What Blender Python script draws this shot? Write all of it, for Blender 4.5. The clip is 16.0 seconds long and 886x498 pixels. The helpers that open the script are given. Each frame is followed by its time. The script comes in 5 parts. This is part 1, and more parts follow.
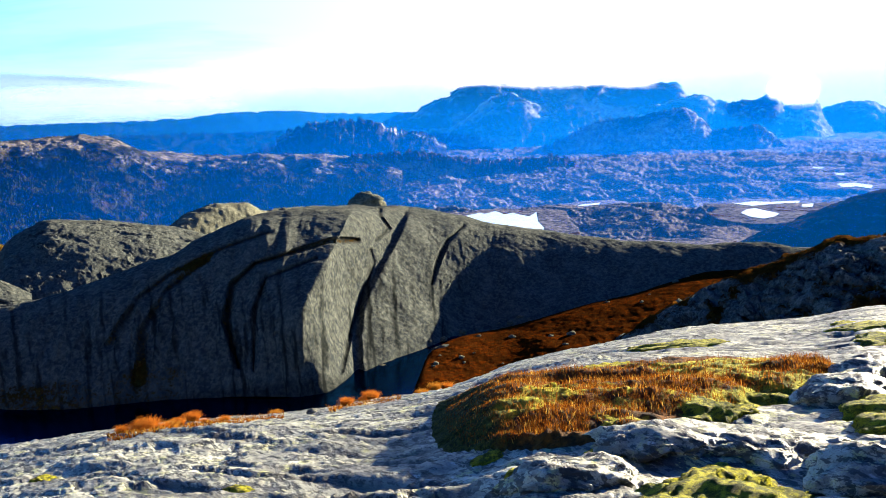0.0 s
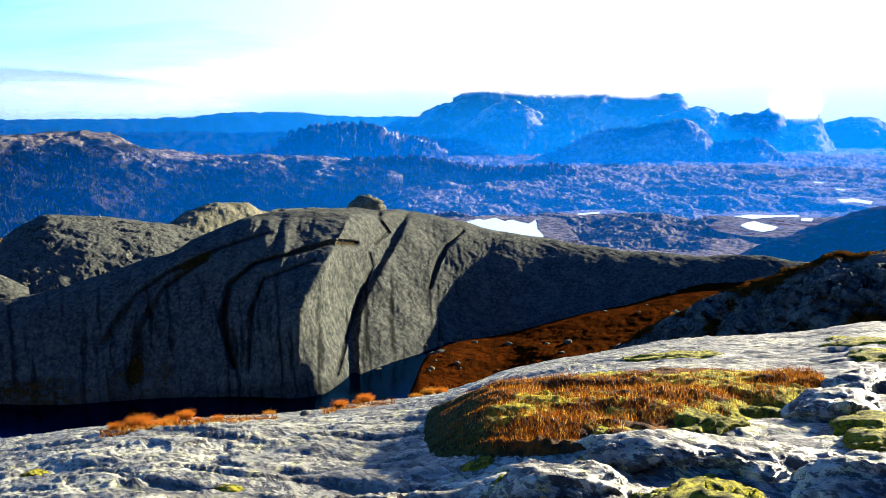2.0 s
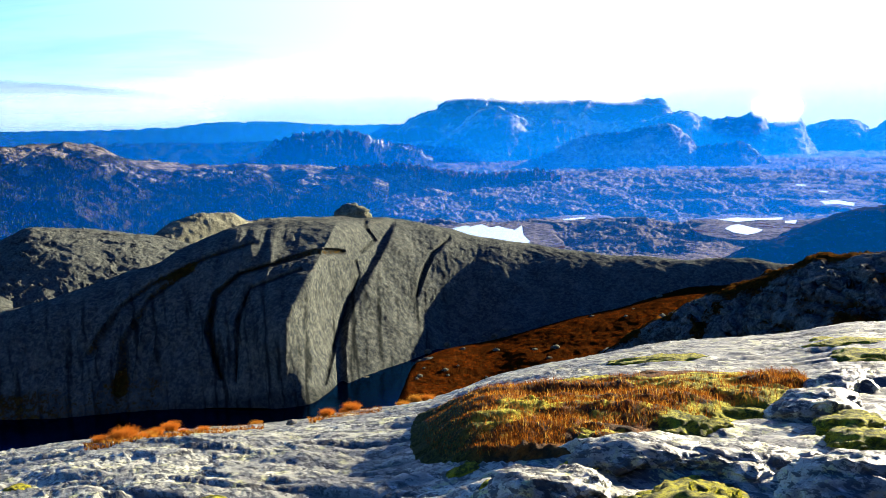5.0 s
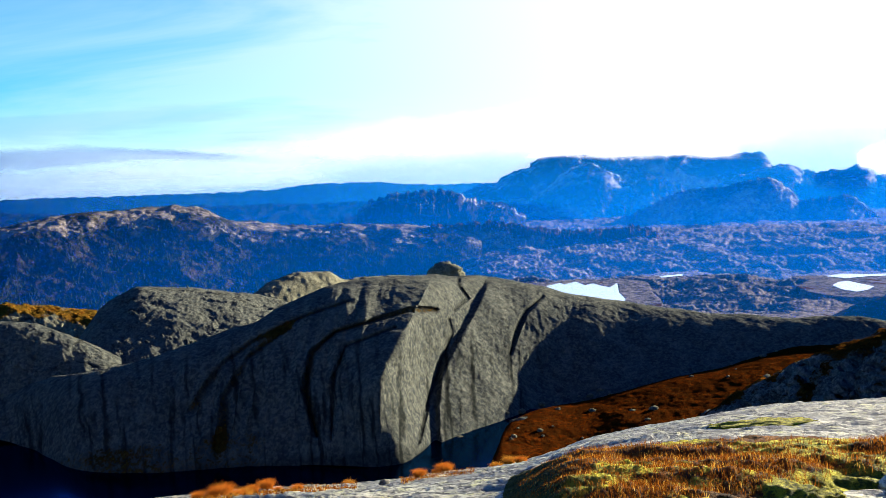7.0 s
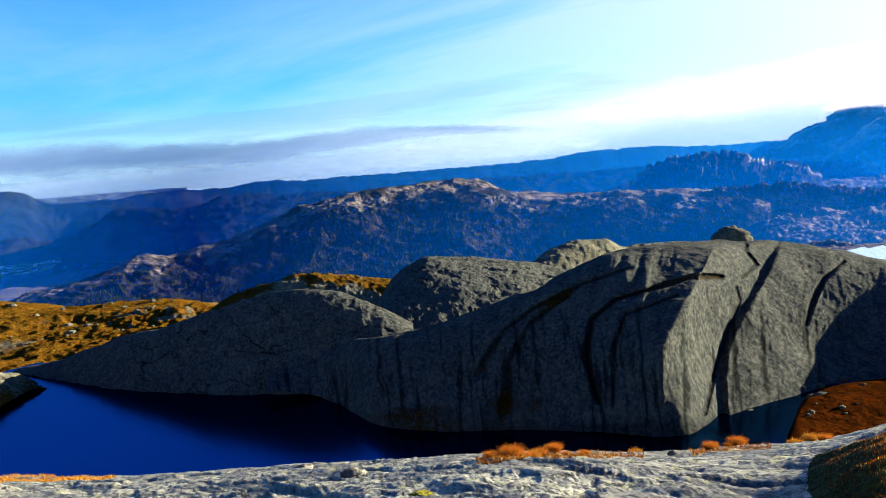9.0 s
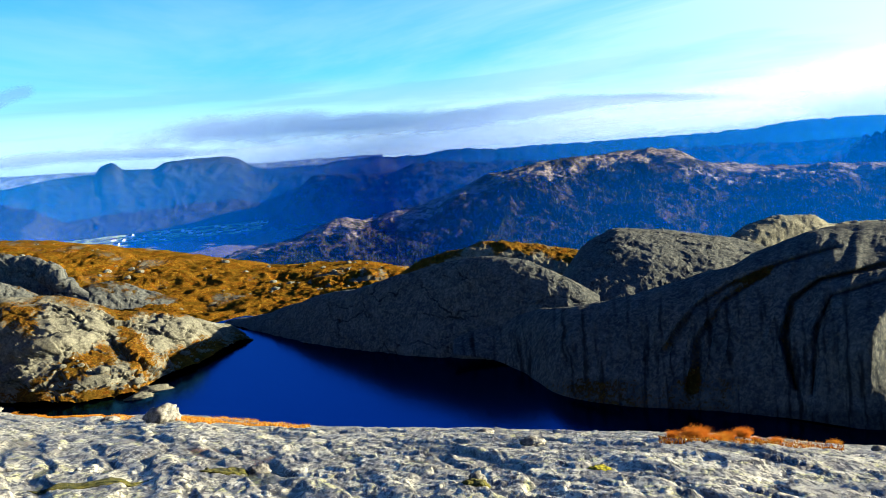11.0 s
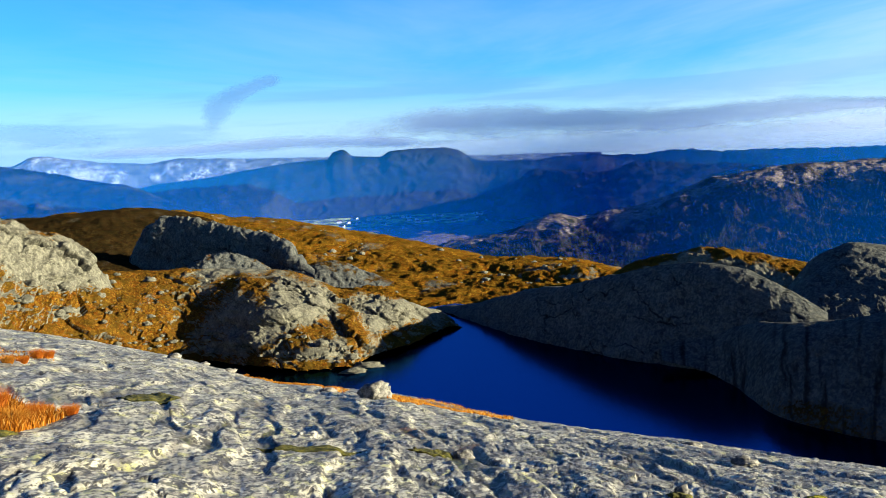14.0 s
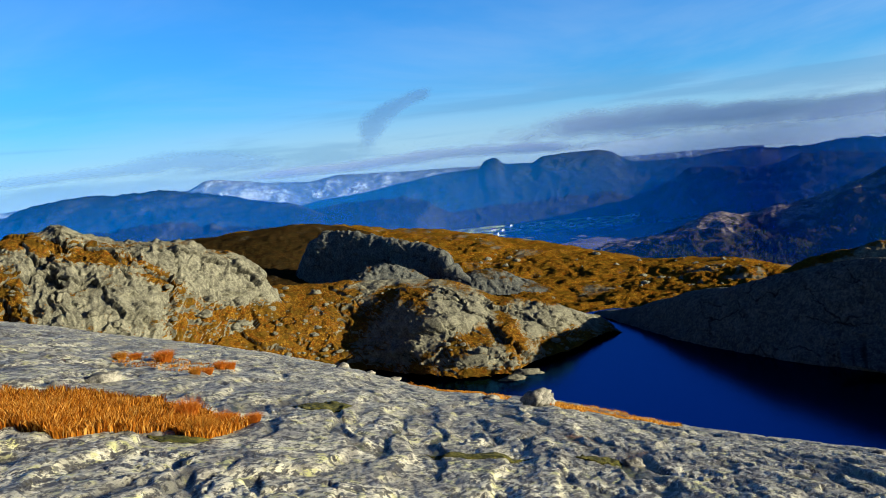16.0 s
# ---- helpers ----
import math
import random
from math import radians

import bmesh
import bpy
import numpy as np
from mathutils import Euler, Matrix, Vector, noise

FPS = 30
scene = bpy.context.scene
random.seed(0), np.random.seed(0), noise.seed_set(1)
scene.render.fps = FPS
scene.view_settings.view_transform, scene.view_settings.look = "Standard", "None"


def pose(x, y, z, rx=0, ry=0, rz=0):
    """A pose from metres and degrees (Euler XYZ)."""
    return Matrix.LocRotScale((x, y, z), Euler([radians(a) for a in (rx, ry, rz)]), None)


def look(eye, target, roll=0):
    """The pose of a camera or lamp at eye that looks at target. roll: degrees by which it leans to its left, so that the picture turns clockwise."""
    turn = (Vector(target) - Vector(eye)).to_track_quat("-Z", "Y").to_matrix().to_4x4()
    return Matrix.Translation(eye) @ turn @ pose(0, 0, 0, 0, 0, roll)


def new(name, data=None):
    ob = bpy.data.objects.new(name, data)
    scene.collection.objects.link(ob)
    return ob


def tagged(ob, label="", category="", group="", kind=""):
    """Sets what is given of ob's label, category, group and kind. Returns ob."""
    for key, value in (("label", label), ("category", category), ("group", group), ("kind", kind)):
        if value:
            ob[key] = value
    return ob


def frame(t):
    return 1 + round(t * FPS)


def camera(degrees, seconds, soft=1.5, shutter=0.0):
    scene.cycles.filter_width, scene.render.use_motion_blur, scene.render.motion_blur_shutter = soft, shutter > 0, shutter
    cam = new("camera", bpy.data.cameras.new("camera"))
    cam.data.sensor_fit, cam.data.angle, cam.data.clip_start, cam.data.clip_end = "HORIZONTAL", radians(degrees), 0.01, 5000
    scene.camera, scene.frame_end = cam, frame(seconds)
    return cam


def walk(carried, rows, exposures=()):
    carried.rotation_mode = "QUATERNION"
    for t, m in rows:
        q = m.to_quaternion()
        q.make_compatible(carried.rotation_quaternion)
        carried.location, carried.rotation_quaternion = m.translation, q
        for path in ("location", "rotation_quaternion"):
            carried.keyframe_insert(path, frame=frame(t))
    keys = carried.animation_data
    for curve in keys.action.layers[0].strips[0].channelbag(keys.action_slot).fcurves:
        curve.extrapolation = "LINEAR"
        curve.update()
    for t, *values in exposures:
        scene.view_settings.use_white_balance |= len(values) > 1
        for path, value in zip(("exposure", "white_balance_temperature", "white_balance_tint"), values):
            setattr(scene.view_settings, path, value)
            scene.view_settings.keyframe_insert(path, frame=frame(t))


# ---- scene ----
# Mountain tarn among bare rock domes; the camera stands on a sloping slab, 35 m above the water, and pans.
EYE = (0.0, 0.0, 35.0)
cam = camera(54.27, 16.0, 0.6)
# seconds, stops: the film darkens as it turns away from the sun
EXPOSURES = [(0.0, 2.5), (3.0, 2.5), (6.0, 2.34), (7.5, 2.17), (9.0, 2.12), (11.5, 2.38), (12.5, 2.32), (14.0, 1.96), (16.0, 1.54)]
# seconds, the turn in degrees, and the sway of the arm in metres
PATH = [
    (0, 80.243, 2.401, 0.093, -0.034, 0.053, -0.017), (0.5, 80.353, 1.706, 0.137, -0.041, 0.057, -0.017), (1, 80.864, 0.371, 1.029, -0.038, 0.05, -0.013),
    (1.5, 80.925, 0.794, 0.791, -0.025, 0.038, -0.016), (2, 80.588, 0.932, 0.264, -0.016, 0.027, -0.012), (2.5, 80.47, 1.011, -0.109, -0.012, 0.027, -0.01),
    (3, 80.855, 1.154, -0.078, -0.011, 0.023, -0.012), (5.3, 81.126, 1.595, -0.805, 0.021, 0.02, -0.019), (5.5, 81.873, 1.429, -0.932, 0.025, 0.024, -0.008),
    (6, 82.546, 0.894, -1.769, 0.038, 0.019, -0.003), (6.5, 84.311, 1.387, -0.189, 0.05, 0.018, -0.011), (7, 85.103, 2.622, 5.349, 0.037, 0.023, -0.005),
    (7.5, 85.846, 4.024, 10.477, 0.018, 0.024, -0.013), (8, 85.52, 5.07, 15.112, -0.006, 0.024, -0.017), (8.5, 85.042, 5.202, 19.91, -0.027, 0.029, -0.014),
    (9, 84.272, 5.536, 23.436, -0.036, 0.036, -0.015), (9.2, 84.121, 5.427, 24.706, -0.033, 0.038, -0.019), (11.3, 83.522, 5.655, 38.527, -0.022, 0.064, 0),
    (11.5, 83.694, 6.101, 40.302, -0.023, 0.061, 0.007), (12, 84.004, 6.014, 42.72, -0.02, 0.049, 0.005), (12.5, 83.575, 4.843, 42.748, -0.022, 0.046, 0.011),
    (13, 83.464, 3.298, 44.637, -0.032, 0.032, 0.015), (13.5, 83.662, 2.799, 48.095, -0.039, 0.018, 0.015), (14, 84.072, 2.733, 50.341, -0.037, 0.001, 0.017),
    (14.5, 84.466, 3.987, 53.746, -0.046, -0.03, 0.028), (15, 86.08, 4.938, 59.853, -0.057, -0.072, 0.041), (15.5, 85.87, 5.718, 62.937, -0.051, -0.085, 0.042),
    (16, 85.258, 5.774, 60.364, -0.033, -0.069, 0.039)]
walk(cam, [(t, pose(EYE[0] + x, EYE[1] + y, EYE[2] + z, rx, ry, rz)) for t, rx, ry, rz, x, y, z in PATH], EXPOSURES)

# ---- world, sun ----
SUN_BEARING, SUN_HEIGHT = 50.0, 13.0          # degrees to the right of the first view, degrees above the horizon
SUN_STRENGTH, SKY_STRENGTH = 5.0, 0.0365

def sun_way():
    a, e = radians(SUN_BEARING), radians(SUN_HEIGHT)
    return Vector((math.sin(a) * math.cos(e), math.cos(a) * math.cos(e), math.sin(e)))

lamp = bpy.data.lights.new("sun", "SUN")
lamp.energy, lamp.angle, lamp.color = SUN_STRENGTH, radians(0.5), (1.0, 0.9, 0.72)
sun = new("sun", lamp)
sun.matrix_world = look(sun_way() * 200, (0, 0, 0))

class Nodes:
    """Short hand for building node trees."""
    def __init__(self, tree):
        self.tree = tree
        tree.nodes.clear()

    def put(self, kind, sets=(), **inputs):
        n = self.tree.nodes.new(kind)
        for k, v in dict(sets).items():
            if k == "ramp":
                el = n.color_ramp.elements
                while len(el) < len(v):
                    el.new(0.5)
                for e, (p, c) in zip(el, v):
                    e.position = p
                    e.color = (*c, 1) if len(c) == 3 else c
            else:
                set_property(n, k, v)
        for k, v in inputs.items():
            s = n.inputs[int(k[1:])] if k[0] == "i" and k[1:].isdigit() else n.inputs[k.replace("_", " ")]
            self.feed(s, v)
        return n

    def feed(self, socket, v):
        if isinstance(v, bpy.types.NodeSocket):
            self.tree.links.new(v, socket)
        elif isinstance(v, bpy.types.Node):
            self.tree.links.new(v.outputs[0], socket)
        elif isinstance(v, (tuple, list)) and len(v) == 3 and len(socket.default_value) == 4:
            socket.default_value = (*v, 1)
        else:
            socket.default_value = v

    def noise(self, co, scale, detail=5, rough=0.55, distort=0.0):
        return self.put("ShaderNodeTexNoise", Vector=co, Scale=scale, Detail=detail, Roughness=rough, Distortion=distort).outputs["Fac"]

    def voronoi(self, co, scale, feature="F1", out="Distance"):
        return self.put("ShaderNodeTexVoronoi", {"feature": feature}, Vector=co, Scale=scale).outputs[out]

    def ramp(self, fac, stops, interp="LINEAR"):
        n = self.put("ShaderNodeValToRGB", {"ramp": stops}, Fac=fac)
        n.color_ramp.interpolation = interp
        return n.outputs["Color"]

    def step(self, fac, lo, hi):
        return self.put("ShaderNodeMapRange", {"interpolation_type": "SMOOTHSTEP"}, i0=fac, i1=lo, i2=hi).outputs[0]

    def math(self, op, a, b=0.0, clamp=False):
        return self.put("ShaderNodeMath", {"operation": op, "use_clamp": clamp}, i0=a, i1=b).outputs[0]

    def mix(self, fac, a, b, blend="MIX"):
        n = self.put("ShaderNodeMix", {"data_type": "RGBA", "blend_type": blend})
        self.feed(n.inputs["Factor"], fac)
        self.feed(n.inputs[6], a)
        self.feed(n.inputs[7], b)
        return n.outputs[2]

    def stretch(self, co, x, y, z, turn=0.0):
        return self.put("ShaderNodeMapping", Vector=co, Scale=(x, y, z), Rotation=(0, 0, radians(turn))).outputs[0]


def set_property(n, k, v):
    if k == "feature":
        n.feature = v
    elif k == "interpolation_type":
        n.interpolation_type = v
    elif k == "operation":
        n.operation = v
    elif k == "use_clamp":
        n.use_clamp = v
    elif k == "data_type":
        n.data_type = v
    elif k == "blend_type":
        n.blend_type = v
    elif k == "sky_type":
        n.sky_type = v
    elif k == "attribute_name":
        n.attribute_name = v


world = bpy.data.worlds.new("sky")
scene.world = world
world.use_nodes = True
w = Nodes(world.node_tree)
sky = w.put("ShaderNodeTexSky", {"sky_type": "NISHITA"})
sky.sun_disc, sky.sun_elevation, sky.sun_rotation = False, radians(SUN_HEIGHT), radians(SUN_BEARING)
sky.altitude, sky.air_density, sky.dust_density, sky.ozone_density = 700, 1.0, 0.6, 1.6
way = w.put("ShaderNodeTexCoord").outputs["Generated"]
high = w.put("ShaderNodeSeparateXYZ", Vector=way).outputs["Z"]
blue = w.mix(1.0, sky, (0.26, 1.05, 2.05), "MULTIPLY")
# thin high cloud, brighter towards the sun, and banks of low stratus above the ridges
glow = w.put("ShaderNodeVectorMath", {"operation": "DOT_PRODUCT"}, i0=way, i1=tuple(sun_way())).outputs["Value"]
glow = w.math("POWER", w.step(glow, -0.25, 1.0), 1.8)
veil = w.step(w.noise(w.stretch(way, 1.2, 1.2, 5.0), 1.3, 6, 0.6, 0.6), 0.36, 0.72)
veil = w.math("MULTIPLY", w.math("ADD", veil, w.math("MULTIPLY", glow, 1.4)), w.math("SUBTRACT", 1.0, w.step(high, 0.1, 0.34)), True)
veil = w.math("MULTIPLY", veil, w.math("ADD", 0.2, w.math("MULTIPLY", glow, 0.85)))
pale = w.mix(glow, (6.0, 7.2, 8.6), (7.5, 7.6, 7.8))
col = w.mix(veil, blue, pale)
low = w.math("SUBTRACT", 1.0, w.step(high, 0.0, 0.11))
col = w.mix(w.math("MULTIPLY", low, 0.7), col, w.mix(glow, (5.2, 6.8, 8.4), (6.8, 7.2, 7.8)))
bank = w.noise(w.stretch(way, 1.5, 1.5, 20.0), 1.7, 6, 0.55, 0.4)
band = w.math("MULTIPLY", w.step(high, 0.008, 0.03), w.math("SUBTRACT", 1.0, w.step(high, 0.055, 0.13)))
bank = w.math("MULTIPLY", w.step(bank, 0.46, 0.6), band)
col = w.mix(w.math("MULTIPLY", bank, 0.35), col, w.mix(glow, (1.0, 2.7, 5.2), (5.4, 6.0, 7.2)))
# overhead the sky is a deep clear blue
col = w.mix(w.step(high, 0.26, 0.62), col, w.mix(1.0, col, (0.03, 0.19, 0.46), "MULTIPLY"))
w.put("ShaderNodeOutputWorld", Surface=w.put("ShaderNodeBackground", Color=col, Strength=SKY_STRENGTH))

# ---- numeric noise ----
PERM = np.random.RandomState(7).permutation(4096)
PERM = np.concatenate([PERM, PERM, PERM]).astype(np.int32)
GRAD = np.random.RandomState(8).normal(size=(4096, 3))
GRAD /= np.linalg.norm(GRAD, axis=1)[:, None]

GRAD_T = np.ascontiguousarray(GRAD.T.astype(np.float32))

def perlin(p):
    """Gradient noise, about -1 to 1, at points p (n, 3)."""
    shape = p.shape[:-1]
    p = np.ascontiguousarray(np.asarray(p, np.float32).reshape(-1, 3).T)
    base = np.floor(p)
    fx, fy, fz = p - base
    i = base.astype(np.int32) & 4095
    sx, sy, sz = (f * f * f * (f * (f * 6 - 15) + 10) for f in (fx, fy, fz))
    out = np.zeros(p.shape[1], np.float32)
    for dx in (0, 1):
        hx = PERM[i[0] + dx]
        for dy in (0, 1):
            hy = PERM[hx + i[1] + dy]
            wxy = (sx if dx else 1 - sx) * (sy if dy else 1 - sy)
            for dz in (0, 1):
                g = GRAD_T[:, PERM[hy + i[2] + dz]]
                out += wxy * (sz if dz else 1 - sz) * ((fx - dx) * g[0] + (fy - dy) * g[1] + (fz - dz) * g[2])
    return (out * 1.6).reshape(shape)

def fbm(p, octaves=5, gain=0.5, ridged=False):
    out, amp, tot = np.zeros(p.shape[:-1]), 1.0, 0.0
    for k in range(octaves):
        n = perlin(p * 2.03 ** k + 17.3 * k)
        out += amp * ((1 - 2 * np.abs(n)) if ridged else n)
        tot += amp
        amp *= gain
    return out / tot

def cells(p):
    """Distance to the nearest and the second nearest of scattered points, the nearest one's number 0 to 1, and a tilted plane of its own."""
    shape = p.shape[:-1]
    p = np.ascontiguousarray(np.asarray(p, np.float32).reshape(-1, 3).T)
    base = np.floor(p)
    i = base.astype(np.int32) & 4095
    d1 = np.full(p.shape[1], 9.0, np.float32)
    d2, idn, tilt = d1.copy(), np.zeros_like(d1), np.zeros_like(d1)
    for dx in (-1, 0, 1):
        hx = PERM[(i[0] + dx) & 4095]
        for dy in (-1, 0, 1):
            hy = PERM[hx + ((i[1] + dy) & 4095)]
            for dz in (-1, 0, 1):
                h = PERM[hy + ((i[2] + dz) & 4095)]
                g = GRAD_T[:, h]
                v = p - (base + np.array(((dx,), (dy,), (dz,)), np.float32) + 0.5 + 0.45 * g)
                d = np.sqrt((v * v).sum(0))
                near = d < d1
                d2 = np.where(near, d1, np.minimum(d2, d))
                idn = np.where(near, h / np.float32(4096), idn)
                tilt = np.where(near, v[0] * g[1] + v[1] * g[2] + v[2] * g[0], tilt)
                d1 = np.where(near, d, d1)
    return d1.reshape(shape), d2.reshape(shape), idn.reshape(shape), tilt.reshape(shape)

def smooth(x, lo, hi):
    t = np.clip((x - lo) / (hi - lo), 0, 1)
    return t * t * (3 - 2 * t)

def curve(knots, x):
    """A smooth line through (place, value) knots, whatever their order."""
    k = np.array(sorted(knots), float)
    xs, ys = k[:, 0], k[:, 1]
    d = np.diff(ys) / np.diff(xs)
    m = np.concatenate([d[:1], np.where(d[:-1] * d[1:] > 0, 2 * d[:-1] * d[1:] / np.where(d[:-1] + d[1:] == 0, 1, d[:-1] + d[1:]), 0), d[-1:]])
    i = np.clip(np.searchsorted(xs, x) - 1, 0, len(xs) - 2)
    h = xs[i + 1] - xs[i]
    t = np.clip((x - xs[i]) / h, 0, 1)
    return ((1 + 2 * t) * (1 - t) ** 2 * ys[i] + t * (1 - t) ** 2 * h * m[i] + t * t * (3 - 2 * t) * ys[i + 1] + t * t * (t - 1) * h * m[i + 1])

def away(bearing, pts):
    """Distance in degrees from each (bearing, height) to a bent line of such points, and how far along it, 0 to 1."""
    b, e = bearing
    best, along = np.full(b.shape, 1e9), np.zeros(b.shape)
    n = len(pts) - 1
    for k in range(n):
        (b0, e0), (b1, e1) = pts[k], pts[k + 1]
        db, de = b1 - b0, e1 - e0
        t = np.clip(((b - b0) * db + (e - e0) * de) / (db * db + de * de), 0, 1)
        d = np.hypot(b - b0 - t * db, e - e0 - t * de)
        along = np.where(d < best, (k + t) / n, along)
        best = np.minimum(best, d)
    return best, along

# ---- materials ----
def material(name):
    m = bpy.data.materials.new(name)
    m.use_nodes = True
    return m, Nodes(m.node_tree)

def finish(n, color, rough=0.85, bump=None, height=0.1, distance=0.1, **more):
    s = n.put("ShaderNodeBsdfPrincipled", Base_Color=color, Roughness=rough, **more)
    if bump is not None:
        n.feed(s.inputs["Normal"], n.put("ShaderNodeBump", Height=bump, Strength=height, Distance=distance))
    n.put("ShaderNodeOutputMaterial", Surface=s)

def land(name, size, rock, stain, heath, green, lichen=0.35, bump=0.6, streak=0.0, crust=0.0, rough=0.95, gloss=0.0, speck_=1.0):
    """Bare rock with a growth of heath where the surface's own 'growth' value says so. size: metres of the main mottling."""
    m, n = material(name)
    co = n.put("ShaderNodeTexCoord").outputs["Object"]
    grow = n.put("ShaderNodeAttribute", {"attribute_name": "growth"}).outputs["Fac"]
    dark = n.put("ShaderNodeAttribute", {"attribute_name": "crevice"}).outputs["Fac"]
    big = n.noise(co, 0.35 / size, 5, 0.6, 0.4)
    mid = n.noise(co, 2.2 / size, 6, 0.65)
    part_ = n.noise(co, 6.0 / size, 5, 0.65, 0.3)
    fine = n.noise(co, 16.0 / size, 5, 0.7)
    grain = n.noise(co, 60.0 / size, 3, 0.7)
    speck = n.voronoi(co, 7.0 / size)
    clump = n.noise(n.stretch(co, 1, 1, 1, 60), 1.3 / size, 7, 0.7, 0.4)
    base = n.mix(n.step(mid, 0.40, 0.60), stain, rock)
    base = n.mix(n.math("MULTIPLY", n.step(big, 0.46, 0.58), lichen), base, tuple(min(1, c * 1.5) for c in rock))
    base = n.mix(n.math("MULTIPLY", n.step(part_, 0.50, 0.58), 0.6 * speck_), base, tuple(c * 0.9 for c in stain))
    base = n.mix(n.math("MULTIPLY", n.math("SUBTRACT", 1.0, n.step(speck, 0.10, 0.22)), n.math("MULTIPLY", n.step(mid, 0.45, 0.55), 0.5 * speck_)), base, tuple(c * 1.5 for c in rock))
    base = n.mix(n.math("MULTIPLY", n.step(fine, 0.53, 0.60), 0.75 * speck_), base, tuple(c * 0.3 for c in stain))
    base = n.mix(n.math("MULTIPLY", n.step(grain, 0.54, 0.62), 0.5 * speck_), base, tuple(c * 0.45 for c in stain))
    if crust:
        fleck = n.noise(n.stretch(co, 1.0, 2.4, 1.6, -30), 4.0 / size, 5, 0.6, 0.2)
        base = n.mix(n.math("MULTIPLY", n.step(fleck, 0.56, 0.60), 0.9), base, tuple(c * 0.2 for c in stain))
        spot = n.noise(co, 3.1 / size, 6, 0.7, 0.5)
        base = n.mix(n.math("MULTIPLY", n.math("MULTIPLY", n.step(spot, 0.53, 0.60), n.step(big, 0.42, 0.56)), crust), base, (0.30, 0.30, 0.06))
    if streak:
        run = n.noise(n.stretch(co, 1.0 / size, 1.0 / size, 0.07 / size), 1.1, 5, 0.6, 0.3)
        base = n.mix(n.math("MULTIPLY", n.step(run, 0.5, 0.66), streak), base, tuple(c * 0.3 for c in stain))
    base = n.mix(n.math("MULTIPLY", n.step(clump, 0.50, 0.58), 0.45), base, tuple(c * 0.8 for c in stain))
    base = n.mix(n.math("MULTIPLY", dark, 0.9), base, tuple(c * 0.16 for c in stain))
    hue = n.noise(co, 0.9 / size, 5, 0.65)
    plant = n.mix(n.step(hue, 0.44, 0.56), heath, green)
    plant = n.mix(n.math("MULTIPLY", n.step(clump, 0.47, 0.55), 0.85), plant, (green[0] * 0.22, green[1] * 0.32, green[2] * 0.7))
    plant = n.mix(n.math("MULTIPLY", n.step(mid, 0.52, 0.60), 0.75), plant, (green[0] * 1.7, green[1] * 1.9, green[2] * 2.5))
    moor = n.noise(n.stretch(co, 1, 1, 1, 35), 0.28 / size, 6, 0.65, 0.3)
    plant = n.mix(n.math("MULTIPLY", n.step(moor, 0.48, 0.60), 0.75), plant, (green[0] * 0.35, green[1] * 0.55, green[2] * 0.8))
    plant = n.mix(n.step(fine, 0.35, 0.7), tuple(c * 0.35 for c in heath), plant)
    edge = n.step(n.math("ADD", grow, n.math("MULTIPLY", n.math("SUBTRACT", mid, 0.5), 0.9)), 0.40, 0.58)
    col = n.mix(edge, base, plant)
    relief = n.math("ADD", n.math("MULTIPLY", mid, 0.5), n.math("ADD", n.math("MULTIPLY", fine, 0.35), n.math("MULTIPLY", grain, 0.15)))
    finish(n, col, rough, relief, bump, 0.4 * size, Specular_IOR_Level=gloss)
    return m

